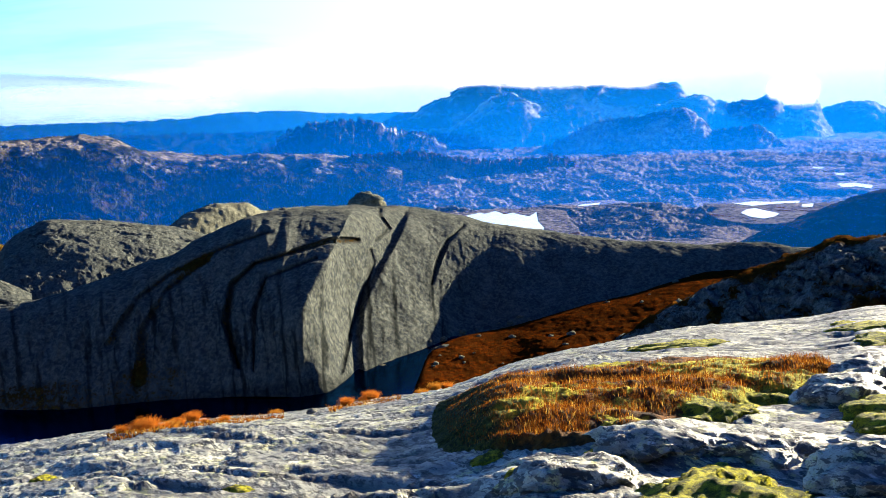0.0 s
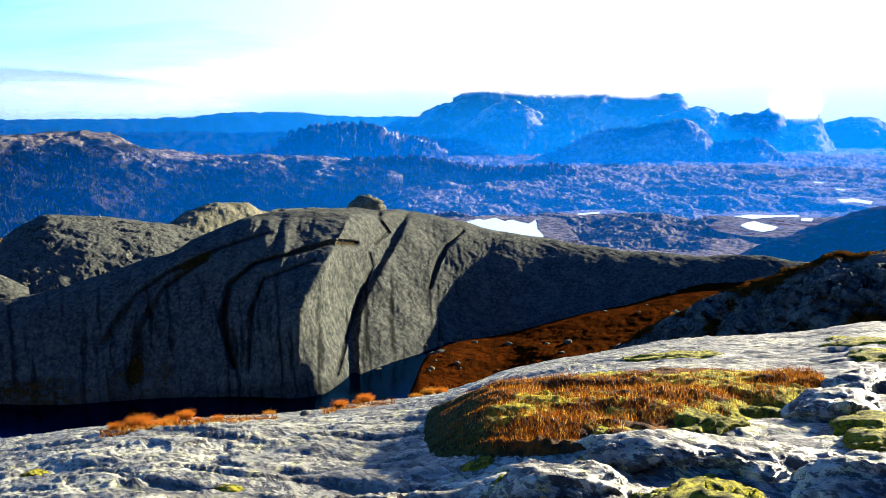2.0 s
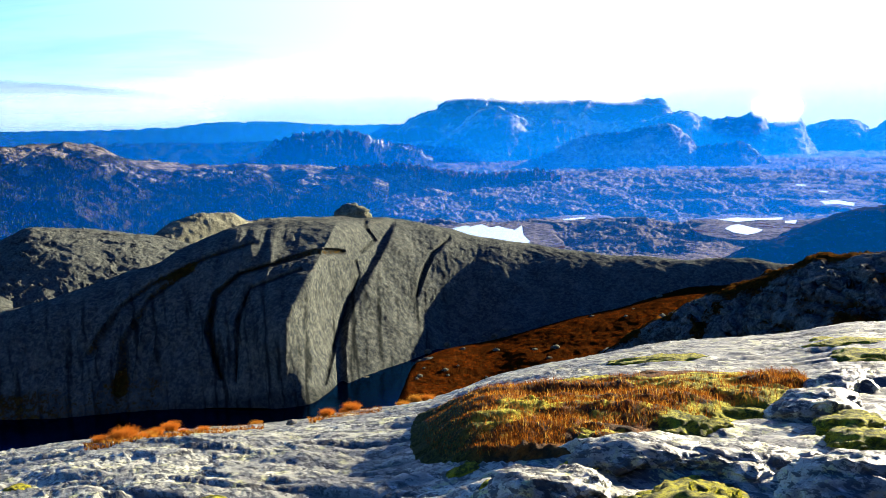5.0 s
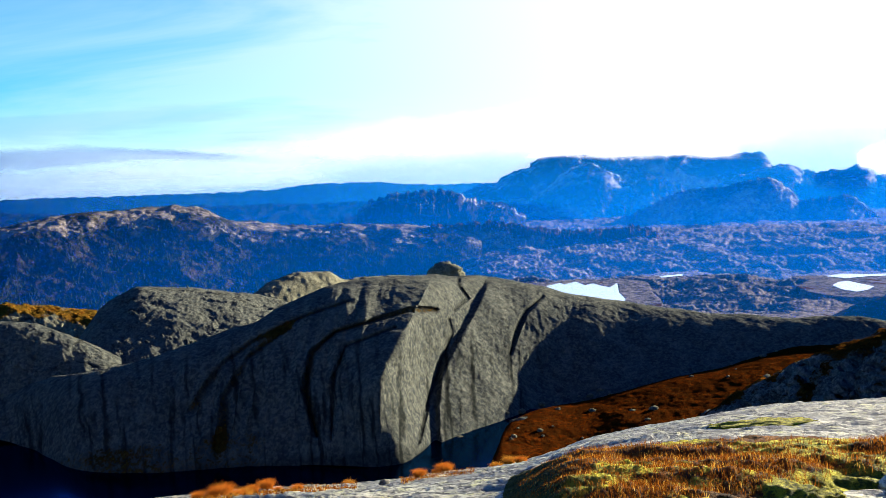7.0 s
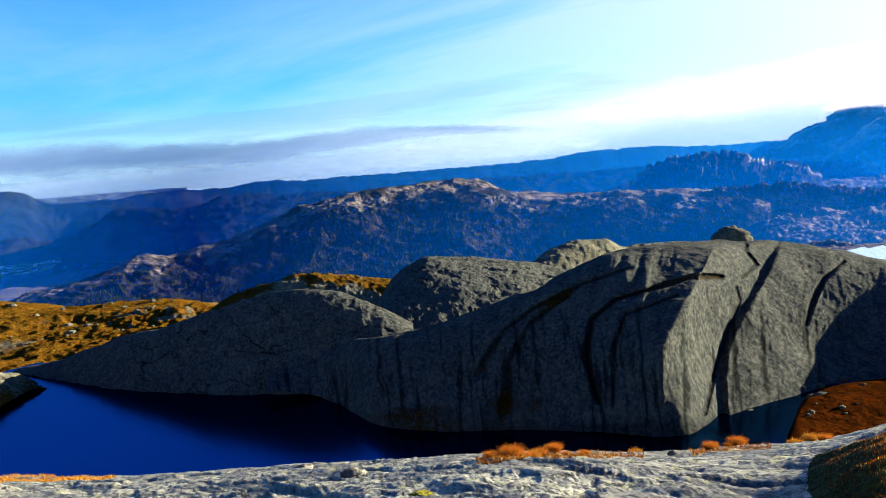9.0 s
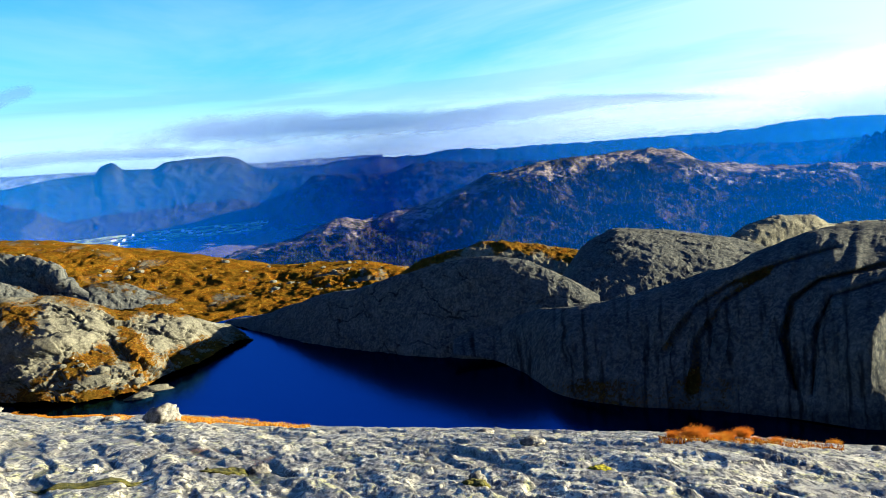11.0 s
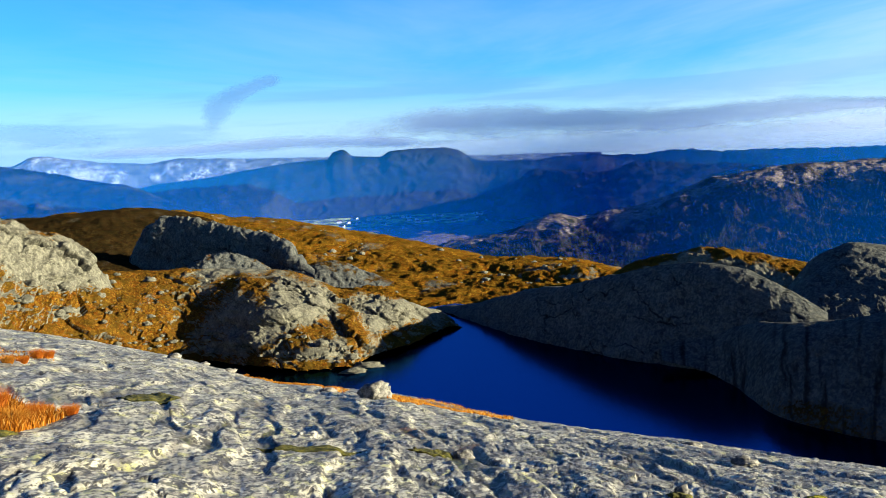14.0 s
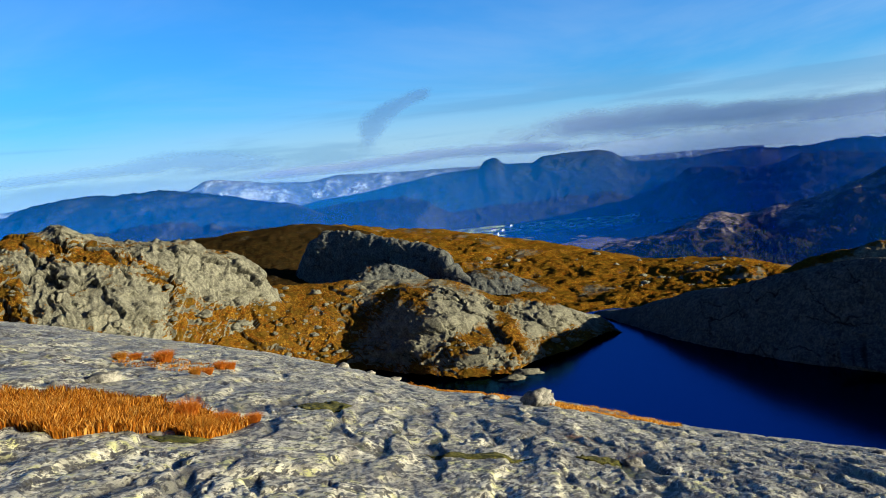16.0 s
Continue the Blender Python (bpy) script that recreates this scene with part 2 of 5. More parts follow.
def slab_mat():
    """Granite with pale and grey patches, black flecks for lichen and shaded pits, yellow-green crusts and moss in the
    hollows.
    """
    m, n = material("lichen_granite")
    co = n.put("ShaderNodeTexCoord").outputs["Object"]
    grow = n.put("ShaderNodeAttribute", {"attribute_name": "growth"}).outputs["Fac"]
    dark = n.put("ShaderNodeAttribute", {"attribute_name": "crevice"}).outputs["Fac"]
    # flecks stretched along the camera's view to offset the slab's foreshortening
    grain = n.stretch(n.stretch(co, 1, 1, 1, -38), 1.0, 0.40, 1.0)
    a = n.noise(co, 0.9, 8, 0.65, 0.4)
    b = n.noise(grain, 2.6, 8, 0.7, 0.5)
    c = n.noise(grain, 7.0, 6, 0.7, 0.3)
    d = n.noise(grain, 21.0, 4, 0.65)
    e = n.noise(n.stretch(co, 1, 1, 1, 40), 4.5, 7, 0.7, 0.4)
    g = n.noise(co, 75.0, 3, 0.7)
    spots = n.voronoi(grain, 11.0)
    col = n.mix(n.step(a, 0.40, 0.60), (0.21, 0.205, 0.15), (0.47, 0.455, 0.32))
    col = n.mix(n.math("MULTIPLY", n.step(b, 0.49, 0.57), 0.8), col, (0.125, 0.117, 0.092))
    col = n.mix(n.math("MULTIPLY", n.step(e, 0.53, 0.60), n.math("MULTIPLY", n.step(a, 0.38, 0.52), 0.75)), col, (0.38, 0.385, 0.12))
    col = n.mix(n.math("MULTIPLY", n.math("SUBTRACT", 1.0, n.step(spots, 0.14, 0.22)), n.math("MULTIPLY", n.step(c, 0.42, 0.55), 0.7)), col, (0.62, 0.61, 0.54))
    col = n.mix(n.math("MULTIPLY", n.step(c, 0.53, 0.56), 0.93), col, (0.020, 0.019, 0.016))
    col = n.mix(n.math("MULTIPLY", n.step(d, 0.52, 0.55), 0.85), col, (0.024, 0.023, 0.019))
    col = n.mix(n.math("MULTIPLY", n.step(g, 0.54, 0.60), 0.55), col, (0.07, 0.066, 0.055))
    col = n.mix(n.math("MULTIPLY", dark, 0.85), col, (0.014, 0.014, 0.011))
    plant = n.mix(n.step(d, 0.42, 0.6), (0.018, 0.016, 0.006), n.mix(n.step(b, 0.45, 0.55), (0.10, 0.045, 0.012), (0.06, 0.066, 0.012)))
    col = n.mix(n.step(n.math("ADD", grow, n.math("MULTIPLY", n.math("SUBTRACT", b, 0.5), 0.8)), 0.44, 0.56), col, plant)
    relief = n.math("ADD", n.math("MULTIPLY", b, 0.3), n.math("ADD", n.math("MULTIPLY", n.math("SUBTRACT", 1.0, n.step(c, 0.5, 0.64)), 0.3), n.math("ADD", n.math("MULTIPLY", d, 0.25), n.math("MULTIPLY", g, 0.12))))
    finish(n, col, 0.55, relief, 0.9, 0.05, Specular_IOR_Level=0.4)
    return m

M_SLAB = slab_mat()
# tinted cool and dark to suit the domes' blue shade
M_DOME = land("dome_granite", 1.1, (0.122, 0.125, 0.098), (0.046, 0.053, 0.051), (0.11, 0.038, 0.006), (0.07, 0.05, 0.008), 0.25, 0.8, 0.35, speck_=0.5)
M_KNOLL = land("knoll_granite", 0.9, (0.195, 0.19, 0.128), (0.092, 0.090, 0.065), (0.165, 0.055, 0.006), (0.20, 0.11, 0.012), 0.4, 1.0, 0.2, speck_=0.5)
M_HEATH = land("autumn_heath", 1.5, (0.19, 0.185, 0.13), (0.09, 0.088, 0.065), (0.19, 0.060, 0.005), (0.22, 0.12, 0.010), 0.3, 1.0)
# granite of the right slope with its bluish shade put into the colour
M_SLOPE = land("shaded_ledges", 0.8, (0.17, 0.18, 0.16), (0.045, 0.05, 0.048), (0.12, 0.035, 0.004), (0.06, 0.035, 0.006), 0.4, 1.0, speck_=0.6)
# heath darkened to stand in for a shadow lying on the hillside
M_SHADE_HEATH = land("shade_dark_heath", 1.5, (0.13, 0.125, 0.09), (0.05, 0.048, 0.036), (0.045, 0.022, 0.006), (0.036, 0.026, 0.007), 0.3, 1.0)
M_BOG = land("red_bog_grass", 0.9, (0.16, 0.15, 0.12), (0.06, 0.058, 0.05), (0.12, 0.024, 0.002), (0.034, 0.015, 0.003), 0.3, 0.9)
M_FAR = land("distant_slope", 14.0, (0.33, 0.27, 0.20), (0.06, 0.062, 0.058), (0.075, 0.05, 0.022), (0.024, 0.040, 0.018), 0.3, 1.0, speck_=0.6)
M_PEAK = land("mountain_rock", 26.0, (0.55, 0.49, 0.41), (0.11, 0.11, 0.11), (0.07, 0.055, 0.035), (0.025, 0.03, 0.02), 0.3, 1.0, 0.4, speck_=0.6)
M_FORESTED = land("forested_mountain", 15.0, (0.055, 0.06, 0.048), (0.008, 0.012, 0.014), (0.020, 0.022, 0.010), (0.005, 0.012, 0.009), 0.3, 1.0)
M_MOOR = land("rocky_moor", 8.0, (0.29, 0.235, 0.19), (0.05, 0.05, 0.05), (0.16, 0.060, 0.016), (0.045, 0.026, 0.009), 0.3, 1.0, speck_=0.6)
# the blue of distant haze is put into the snow and rock colours
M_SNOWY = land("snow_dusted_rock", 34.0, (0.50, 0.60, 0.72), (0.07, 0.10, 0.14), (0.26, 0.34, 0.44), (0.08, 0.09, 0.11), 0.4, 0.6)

def water(name, deep, sheen, rough, ripple):
    """Water: a body colour, and a tinted mirror that strengthens as the view flattens."""
    m, n = material(name)
    co = n.put("ShaderNodeTexCoord").outputs["Object"]
    rip = n.noise(n.stretch(co, 1, 0.6, 1, 20), 2.2, 4, 0.6)
    up = n.put("ShaderNodeBump", Height=rip, Strength=ripple, Distance=0.05)
    body = n.put("ShaderNodeBsdfDiffuse", Color=deep)
    mirror = n.put("ShaderNodeBsdfGlossy", Color=sheen, Roughness=rough, Normal=up)
    n.put("ShaderNodeOutputMaterial", Surface=n.put("ShaderNodeMixShader", i0=n.put("ShaderNodeFresnel", IOR=1.33, Normal=up), i1=body, i2=mirror))
    return m

# mirror colour set deep blue, so reflections are tinted
M_WATER = water("tarn_water", (0.0, 0.005, 0.030), (0.010, 0.065, 0.21), 0.14, 0.25)
M_FJORD = water("fjord_water", (0.0, 0.02, 0.10), (0.2, 0.4, 0.9), 0.15, 0.05)
# pale body, so this lake is bright apart from what it mirrors
M_LAKE = water("bright_lake", (0.25, 0.27, 0.3), (1.0, 1.0, 1.0), 0.1, 0.02)

def plain(name, lo, hi, scale, rough=0.9, bump=0.5, dist=0.03):
    m, n = material(name)
    co = n.put("ShaderNodeTexCoord").outputs["Object"]
    a, f = n.noise(co, scale, 5, 0.65), n.noise(co, scale * 7, 4, 0.7)
    col = n.mix(n.step(a, 0.40, 0.60), lo, hi)
    col = n.mix(n.math("MULTIPLY", n.step(f, 0.5, 0.6), 0.6), col, tuple(c * 0.4 for c in lo))
    finish(n, col, rough, n.math("ADD", a, f), bump, dist, Specular_IOR_Level=0.2)
    return m

def blades_mat(name, stops):
    """Dry grass: each blade its own tone, letting some light through."""
    m, n = material(name)
    tone = n.put("ShaderNodeNewGeometry").outputs["Random Per Island"]
    col = n.ramp(tone, stops)
    s = n.put("ShaderNodeMixShader", i0=0.45, i1=n.put("ShaderNodeBsdfDiffuse", Color=col), i2=n.put("ShaderNodeBsdfTranslucent", Color=col))
    n.put("ShaderNodeOutputMaterial", Surface=s)
    return m

M_TUFT = blades_mat("orange_grass", [(0.0, (0.34, 0.08, 0.008)), (0.5, (0.45, 0.14, 0.015)), (1.0, (0.52, 0.22, 0.035))])
M_STRAW = blades_mat("straw_grass", [(0.0, (0.26, 0.07, 0.006)), (0.45, (0.40, 0.16, 0.014)), (1.0, (0.55, 0.31, 0.06))])
M_RUSTY = blades_mat("rusty_grass", [(0.0, (0.05, 0.014, 0.003)), (0.5, (0.18, 0.05, 0.006)), (0.85, (0.30, 0.12, 0.012)), (1.0, (0.45, 0.30, 0.06))])
M_HOLLOW = blades_mat("hollow_grass", [(0.0, (0.10, 0.026, 0.004)), (0.35, (0.28, 0.09, 0.008)), (0.7, (0.42, 0.17, 0.016)), (1.0, (0.58, 0.34, 0.08))])
M_MOSS = plain("yellow_moss", (0.10, 0.105, 0.004), (0.50, 0.46, 0.016), 18.0, 0.95, 1.0, 0.05)
M_DARKMOSS = plain("dark_moss", (0.03, 0.035, 0.006), (0.11, 0.10, 0.014), 7.0, 0.95, 0.9, 0.03)
M_STONE = plain("pale_stone", (0.09, 0.088, 0.07), (0.25, 0.24, 0.185), 7.0, 0.9, 0.6, 0.03)
M_SNOW = plain("old_snow", (0.75, 0.79, 0.85), (0.86, 0.88, 0.92), 2.0, 0.7, 0.2, 0.05)
M_FIELD = plain("valley_field", (0.05, 0.09, 0.03), (0.50, 0.58, 0.16), 0.016, 0.9, 0.2, 0.5)
M_HOUSE = plain("white_boards", (0.75, 0.73, 0.70), (0.85, 0.84, 0.82), 0.5, 0.8, 0.1, 0.02)
M_ROOF = plain("dark_tiles", (0.08, 0.06, 0.05), (0.16, 0.10, 0.08), 0.5, 0.8, 0.1, 0.02)

# ---- meshes ----
def mesh_of(name, verts, faces, mat, smooth_faces=True, **values):
    me = bpy.data.meshes.new(name)
    verts = np.asarray(verts, np.float32)
    faces = np.asarray(faces, np.int32)
    k = faces.shape[1]
    me.vertices.add(len(verts))
    me.vertices.foreach_set("co", verts.ravel())
    me.loops.add(faces.size)
    me.loops.foreach_set("vertex_index", faces.ravel())
    me.polygons.add(len(faces))
    me.polygons.foreach_set("loop_start", np.arange(0, faces.size, k, dtype=np.int32))
    me.polygons.foreach_set("use_smooth", np.full(len(faces), smooth_faces))
    for key, v in values.items():
        me.attributes.new(key, "FLOAT", "POINT").data.foreach_set("value", np.asarray(v, np.float32).ravel())
    me.update(calc_edges=True)
    me.validate()
    me.materials.append(mat)
    return me

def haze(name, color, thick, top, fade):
    """A see-through tinted sheet that stands in for haze: denser below, gone at the height top + fade."""
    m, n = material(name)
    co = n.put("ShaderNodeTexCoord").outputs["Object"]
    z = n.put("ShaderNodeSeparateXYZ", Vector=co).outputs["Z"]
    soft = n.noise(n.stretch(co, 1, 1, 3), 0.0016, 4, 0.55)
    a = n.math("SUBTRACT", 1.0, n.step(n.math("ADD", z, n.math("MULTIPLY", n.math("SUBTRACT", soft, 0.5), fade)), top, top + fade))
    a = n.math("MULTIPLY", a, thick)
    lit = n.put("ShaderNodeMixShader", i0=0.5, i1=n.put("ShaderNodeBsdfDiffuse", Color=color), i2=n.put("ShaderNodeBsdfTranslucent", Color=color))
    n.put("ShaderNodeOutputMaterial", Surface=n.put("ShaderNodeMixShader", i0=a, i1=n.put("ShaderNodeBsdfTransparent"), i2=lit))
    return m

def grid_faces(nu, nv):
    i = np.arange(nu - 1)[:, None] * nv + np.arange(nv - 1)[None, :]
    return np.stack([i, i + 1, i + nv + 1, i + nv], -1).reshape(-1, 4)

def normals_of(P):
    n = np.cross(np.gradient(P, axis=0), np.gradient(P, axis=1))
    n /= np.linalg.norm(n, axis=-1, keepdims=True) + 1e-12
    return -n if n[..., 2].mean() < 0 else n

def place(bearing, dist, slope):
    """Points at a bearing (degrees, left positive), a level distance and a slope of sight from the eye."""
    b = np.radians(bearing)
    return np.stack([-np.sin(b) * dist + EYE[0], np.cos(b) * dist + EYE[1], slope * dist + EYE[2]], -1)

def tan(deg):
    return np.tan(np.radians(deg))

SURFACE = {}
CLEFT = np.array(((0.62, 0.35, 0.25), (-0.62, 0.55, -0.2), (0.3, 0.9, 1.25)))
GRAINED = np.array(((0.7, 1.6, 0), (-0.7, 1.6, 0), (0, 0, 2.2)))

def landform(name, crest, foot, mat, cols, rows, bulge=2.0, back=0.5, lump=1.0, lump_size=8.0, crag=0.3, crag_size=2.5,
             blocks=0.0, block_size=4.0, bare=0.6, patch=12.0, extra=None, ends=1.5, label="", category="rock", kind="", growth=None, split=(), dark=None, ribs=0.0, rib_rate=2.0, jag=0.0):
    """A hill, dome or ridge: crest and foot are (bearing, height angle, distance) of its skyline and its lower edge."""
    b0, b1 = min(c[0] for c in crest), max(c[0] for c in crest)
    b = np.linspace(b0, b1, cols)
    ct, cr = tan(curve([(c[0], c[1]) for c in crest], b)), curve([(c[0], c[2]) for c in crest], b)
    if jag:
        ct = ct + tan(jag) * fbm(np.stack([b * 1.7, 0 * b + cr * 0.01, 0 * b], -1), 5, 0.6)
    ft, fr = tan(curve([(c[0], c[1]) for c in foot], b)), curve([(c[0], c[2]) for c in foot], b)
    v = np.concatenate([np.linspace(0, 1, rows) ** 0.9, 1 + np.linspace(0, 1, rows // 4)[1:] ** 1.5])
    B, V = np.meshgrid(b, v, indexing="ij")
    CT, CR, FT, FR = (np.repeat(q[:, None], len(v), 1) for q in (ct, cr, ft, fr))
    over = np.clip(V - 1, 0, None)
    R = FR + (CR - FR) * np.minimum(V, 1) + over * (CR - FR) * back * 3
    T = CT - (CT - FT) * np.where(V < 1, np.abs(1 - V) ** bulge, over ** 2 * 1.3)
    if extra:
        R = R + extra(B, np.degrees(np.arctan(T)), V)
    P = place(B, R, T)
    N = normals_of(P)
    soft = smooth(np.minimum(B - b0, b1 - B), 0, ends) * 0.85 + 0.15
    keep = 0.25 + 0.75 * smooth(np.abs(V - 1), 0, 0.25)
    d = lump * fbm(P / lump_size, 4) + crag * keep * fbm(P / crag_size, 5, 0.55, True)
    if ribs:
        wave = fbm(P / (lump_size * 0.8) + 21, 3)
        d = d + ribs * keep * fbm(np.stack([B * rib_rate + 0.5 * wave, np.degrees(np.arctan(T)) * rib_rate * 0.3, 0 * B + CR * 0.01], -1), 5, 0.58, True)
    dark_mask = np.zeros(d.shape)
    flat = normals_of(P + N * (lump * fbm(P / lump_size, 4))[..., None])[..., 2]
    if blocks:
        q = P / block_size + 0.42 * np.stack([fbm(P / block_size + s, 4, 0.6) for s in (3, 11, 29)], -1)
        q = q @ CLEFT
        e1, e2, small, face = cells(q * 2.7 + 5)
        d = d + blocks * keep * (0.3 * (small - 0.5) + 0.55 * face - 0.15 * (1 - smooth(e2 - e1, 0.02, 0.09)))
        d1, d2, idn, face = cells(q)
        gap = 1 - smooth(d2 - d1, 0.004, 0.045)
        gap = gap * smooth(fbm(P / (block_size * 1.7) + 40, 3), -0.25, 0.15)
        d = d + blocks * ((idn - 0.5) * 0.9 + 1.0 * face - 0.6 * gap) * keep
        dark_mask = gap * smooth(idn, 0.1, 0.5)
    P = P + N * (d * soft)[..., None]
    N = normals_of(P)
    if growth is None:
        g = 1.3 * (flat - bare) + 0.75 * fbm(P @ GRAINED / patch, 4) + 0.42
    else:
        g = growth(B, np.degrees(np.arctan2(P[..., 2] - EYE[2], np.hypot(P[..., 0], P[..., 1]))), V, N, P)
    SURFACE[name] = (P, g)
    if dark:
        dark_mask = dark_mask + dark(B, np.degrees(np.arctan2(P[..., 2] - EYE[2], np.hypot(P[..., 0], P[..., 1]))), V)
    g, dark_mask = np.clip(g, 0, 1), np.clip(dark_mask, 0, 1)
    if not split:
        ob = new(name, mesh_of(name, P.reshape(-1, 3), grid_faces(cols, len(v)), mat, growth=g, crevice=dark_mask))
        return tagged(ob, label, category, "", kind)
    ob = tagged(new(name), label, category, "", kind)
    N = normals_of(P)
    for piece, lo, hi in split:
        k = np.where((b >= lo) & (b <= hi))[0]
        k = slice(max(k[0] - 1, 0), k[-1] + 1)
        me = mesh_of(piece, P[k].reshape(-1, 3), grid_faces(P[k].shape[0], len(v)), mat, growth=g[k], crevice=dark_mask[k])
        me.normals_split_custom_set_from_vertices(N[k].reshape(-1, 3).tolist())
        q = new(piece, me)
        q.parent = ob
    return ob

# ---- ground, water ----
def ground_height(b, r):
    """The broad lie of the land, in metres above the tarn, by bearing and distance."""
    moor = curve([(0, 32.3), (3, 31.6), (8, 28), (15, 24), (30, 14), (60, -4), (120, -6), (250, -10), (420, -45), (650, -62), (1200, -75), (2300, -115), (4900, -190)], r)
    vale = curve([(0, 32.3), (3, 31.6), (8, 28), (15, 24), (30, 14), (60, -4), (120, -6), (250, -12), (420, -80), (900, -200), (2500, -262), (4900, -262)], r)
    t = smooth(b, 2, 16)
    return moor * (1 - t) + vale * t

WHITE = "bright moorland lake mirroring the white sky"
# moorland lakes: shore points as (bearing, height angle)
LAKES = [
    [(-1.2, -7.6), (-2.1, -7.43), (-2.35, -7.54), (-3.1, -7.37), (-3.7, -7.61), (-4.2, -7.51), (-4.76, -7.67), (-5.35, -7.79), (-5.8, -7.5), (-5.9, -8.14), (-6.3, -8.55), (-6.2, -9.1), (-3.9, -9.2), (-1.2, -8.2)],
    [(-18.75, -7.73), (-19.1, -7.52), (-19.6, -7.44), (-20.3, -7.6), (-21.05, -7.76), (-20.7, -7.97), (-20.1, -8.09), (-19.3, -7.97)],
    [(-18.3, -7.17), (-19.4, -7.02), (-20.5, -7.05), (-22.2, -6.97), (-22.1, -7.11), (-20.8, -7.16), (-19.45, -7.3), (-18.8, -7.22)],
    [(-22.3, -7.18), (-23.0, -7.13), (-22.9, -7.34), (-22.3, -7.33)],
    [(-24.2, -5.95), (-25.15, -5.87), (-26.2, -6.02), (-26.1, -6.22), (-25.3, -6.1), (-24.55, -6.15)],
    [(-24.1, -5.31), (-24.7, -5.33), (-24.6, -5.42), (-24.2, -5.4)],
    [(-22.8, -4.92), (-23.5, -4.96), (-23.4, -5.03), (-22.9, -5.0)],
    [(-8.5, -7.13), (-10.0, -7.0), (-9.95, -7.12), (-8.6, -7.22)],
    [(-19.8, -9.36), (-20.5, -9.3), (-20.5, -9.5), (-19.9, -9.48)]]

def lake_level(pts):
    e = sum(q[1] for q in pts) / len(pts)
    return -58.0 - 0.028 * max(0, 95 / -tan(e) - 650)

def lake_rim(pts):
    z = lake_level(pts)
    return np.array([place(b, (EYE[2] - z) / -tan(e), 0.0)[:2] for b, e in pts])

def sink_lakes(P):
    """Lays the ground flat round each lake and a little under it."""
    for pts in LAKES:
        z, rim = lake_level(pts), lake_rim(pts)
        mid = rim.mean(0)
        wide = np.hypot(*(rim - mid).T).max() + 160
        k = np.where(np.hypot(P[..., 0] - mid[0], P[..., 1] - mid[1]) < wide)
        x, y, h = P[k][:, 0], P[k][:, 1], P[k][:, 2]
        dist, inside = np.full(x.shape, 1e9), np.zeros(x.shape, bool)
        for (x0, y0), (x1, y1) in zip(rim, np.roll(rim, 1, 0)):
            t = np.clip(((x - x0) * (x1 - x0) + (y - y0) * (y1 - y0)) / ((x1 - x0) ** 2 + (y1 - y0) ** 2), 0, 1)
            dist = np.minimum(dist, np.hypot(x - x0 - t * (x1 - x0), y - y0 - t * (y1 - y0)))
            inside ^= ((y0 > y) != (y1 > y)) & (x < (x1 - x0) * (y - y0) / (y1 - y0 + 1e-9) + x0)
        high = z - 0.3 + 0.075 * dist + 0.012 * np.clip(dist - 60, 0, None) ** 1.5
        low = z - 0.3 - 0.02 * dist
        P[k[0], k[1], 2] = np.where(inside, z - 1.5, np.clip(h, np.where(dist < 25, low, -1e9), high))

def ground():
    rings = np.concatenate([np.geomspace(0.2, 240, 60), np.geomspace(250, 1500, 340), np.geomspace(1510, 4900, 130)])
    b = np.concatenate([np.linspace(-32, 14, 760), np.linspace(14, 96, 220)[1:], np.linspace(96, 328, 70)[1:]])
    B, R = np.meshgrid(b, rings, indexing="ij")
    Z = ground_height(np.where(B > 180, B - 360, B), R)
    rad = np.radians(B)
    P = np.stack([-np.sin(rad) * R, np.cos(rad) * R, Z], -1)
    far = smooth(R, 260, 800)
    flat = P * (1, 1, 0)
    ridge = fbm(flat / 150, 5, 0.5, True)
    crag = fbm(flat @ GRAINED / 34, 4, 0.6, True)
    P[..., 2] += far * (15 * ridge + 8 * fbm(flat / 60, 3, 0.55) + 7.0 * crag * smooth(ridge, -0.3, 0.3) - 11)
    P[..., 2] += smooth(R, 300, 500) * 1.4 * fbm(flat / 7, 3, 0.6, True)
    sink_lakes(P)
    g = 0.62 - 0.45 * smooth(crag, 0.0, 0.5) + 0.6 * fbm(flat / 90, 5) + 0.25 * fbm(flat / 25, 3)
    n, nr = len(b), len(rings)
    j = np.arange(nr - 1)
    seam = np.stack([(n - 1) * nr + j, (n - 1) * nr + j + 1, j + 1, j], -1)
    ob = new("ground", mesh_of("ground", P.reshape(-1, 3), np.concatenate([grid_faces(n, nr), seam]), M_MOOR, growth=np.clip(g, 0, 1), crevice=np.zeros(g.shape)))
    return tagged(ob, "rocky brown moorland with hollows reaching the horizon", "ground", "", "structure")

ground()

def pool(name, pts, z, mat, label, kind="structure"):
    """Still water: a level sheet with a rim through (bearing, distance) points."""
    ring = [(-math.sin(radians(b)) * r, math.cos(radians(b)) * r, z) for b, r in pts]
    bm = bmesh.new()
    bm.faces.new([bm.verts.new(p) for p in ring])
    bmesh.ops.triangulate(bm, faces=bm.faces[:])
    me = bpy.data.meshes.new(name)
    bm.to_mesh(me)
    me.materials.append(mat)
    return tagged(new(name, me), label, "water", "", kind)

pool("water_tarn", [(-3, 40), (20, 40), (50, 45), (75, 60), (82, 110), (78, 150), (70, 185), (60, 190), (50, 208), (40, 185), (25, 150), (8, 130), (-3, 125)], 0.0,
     M_WATER, "deep blue still mountain tarn between the rock domes")

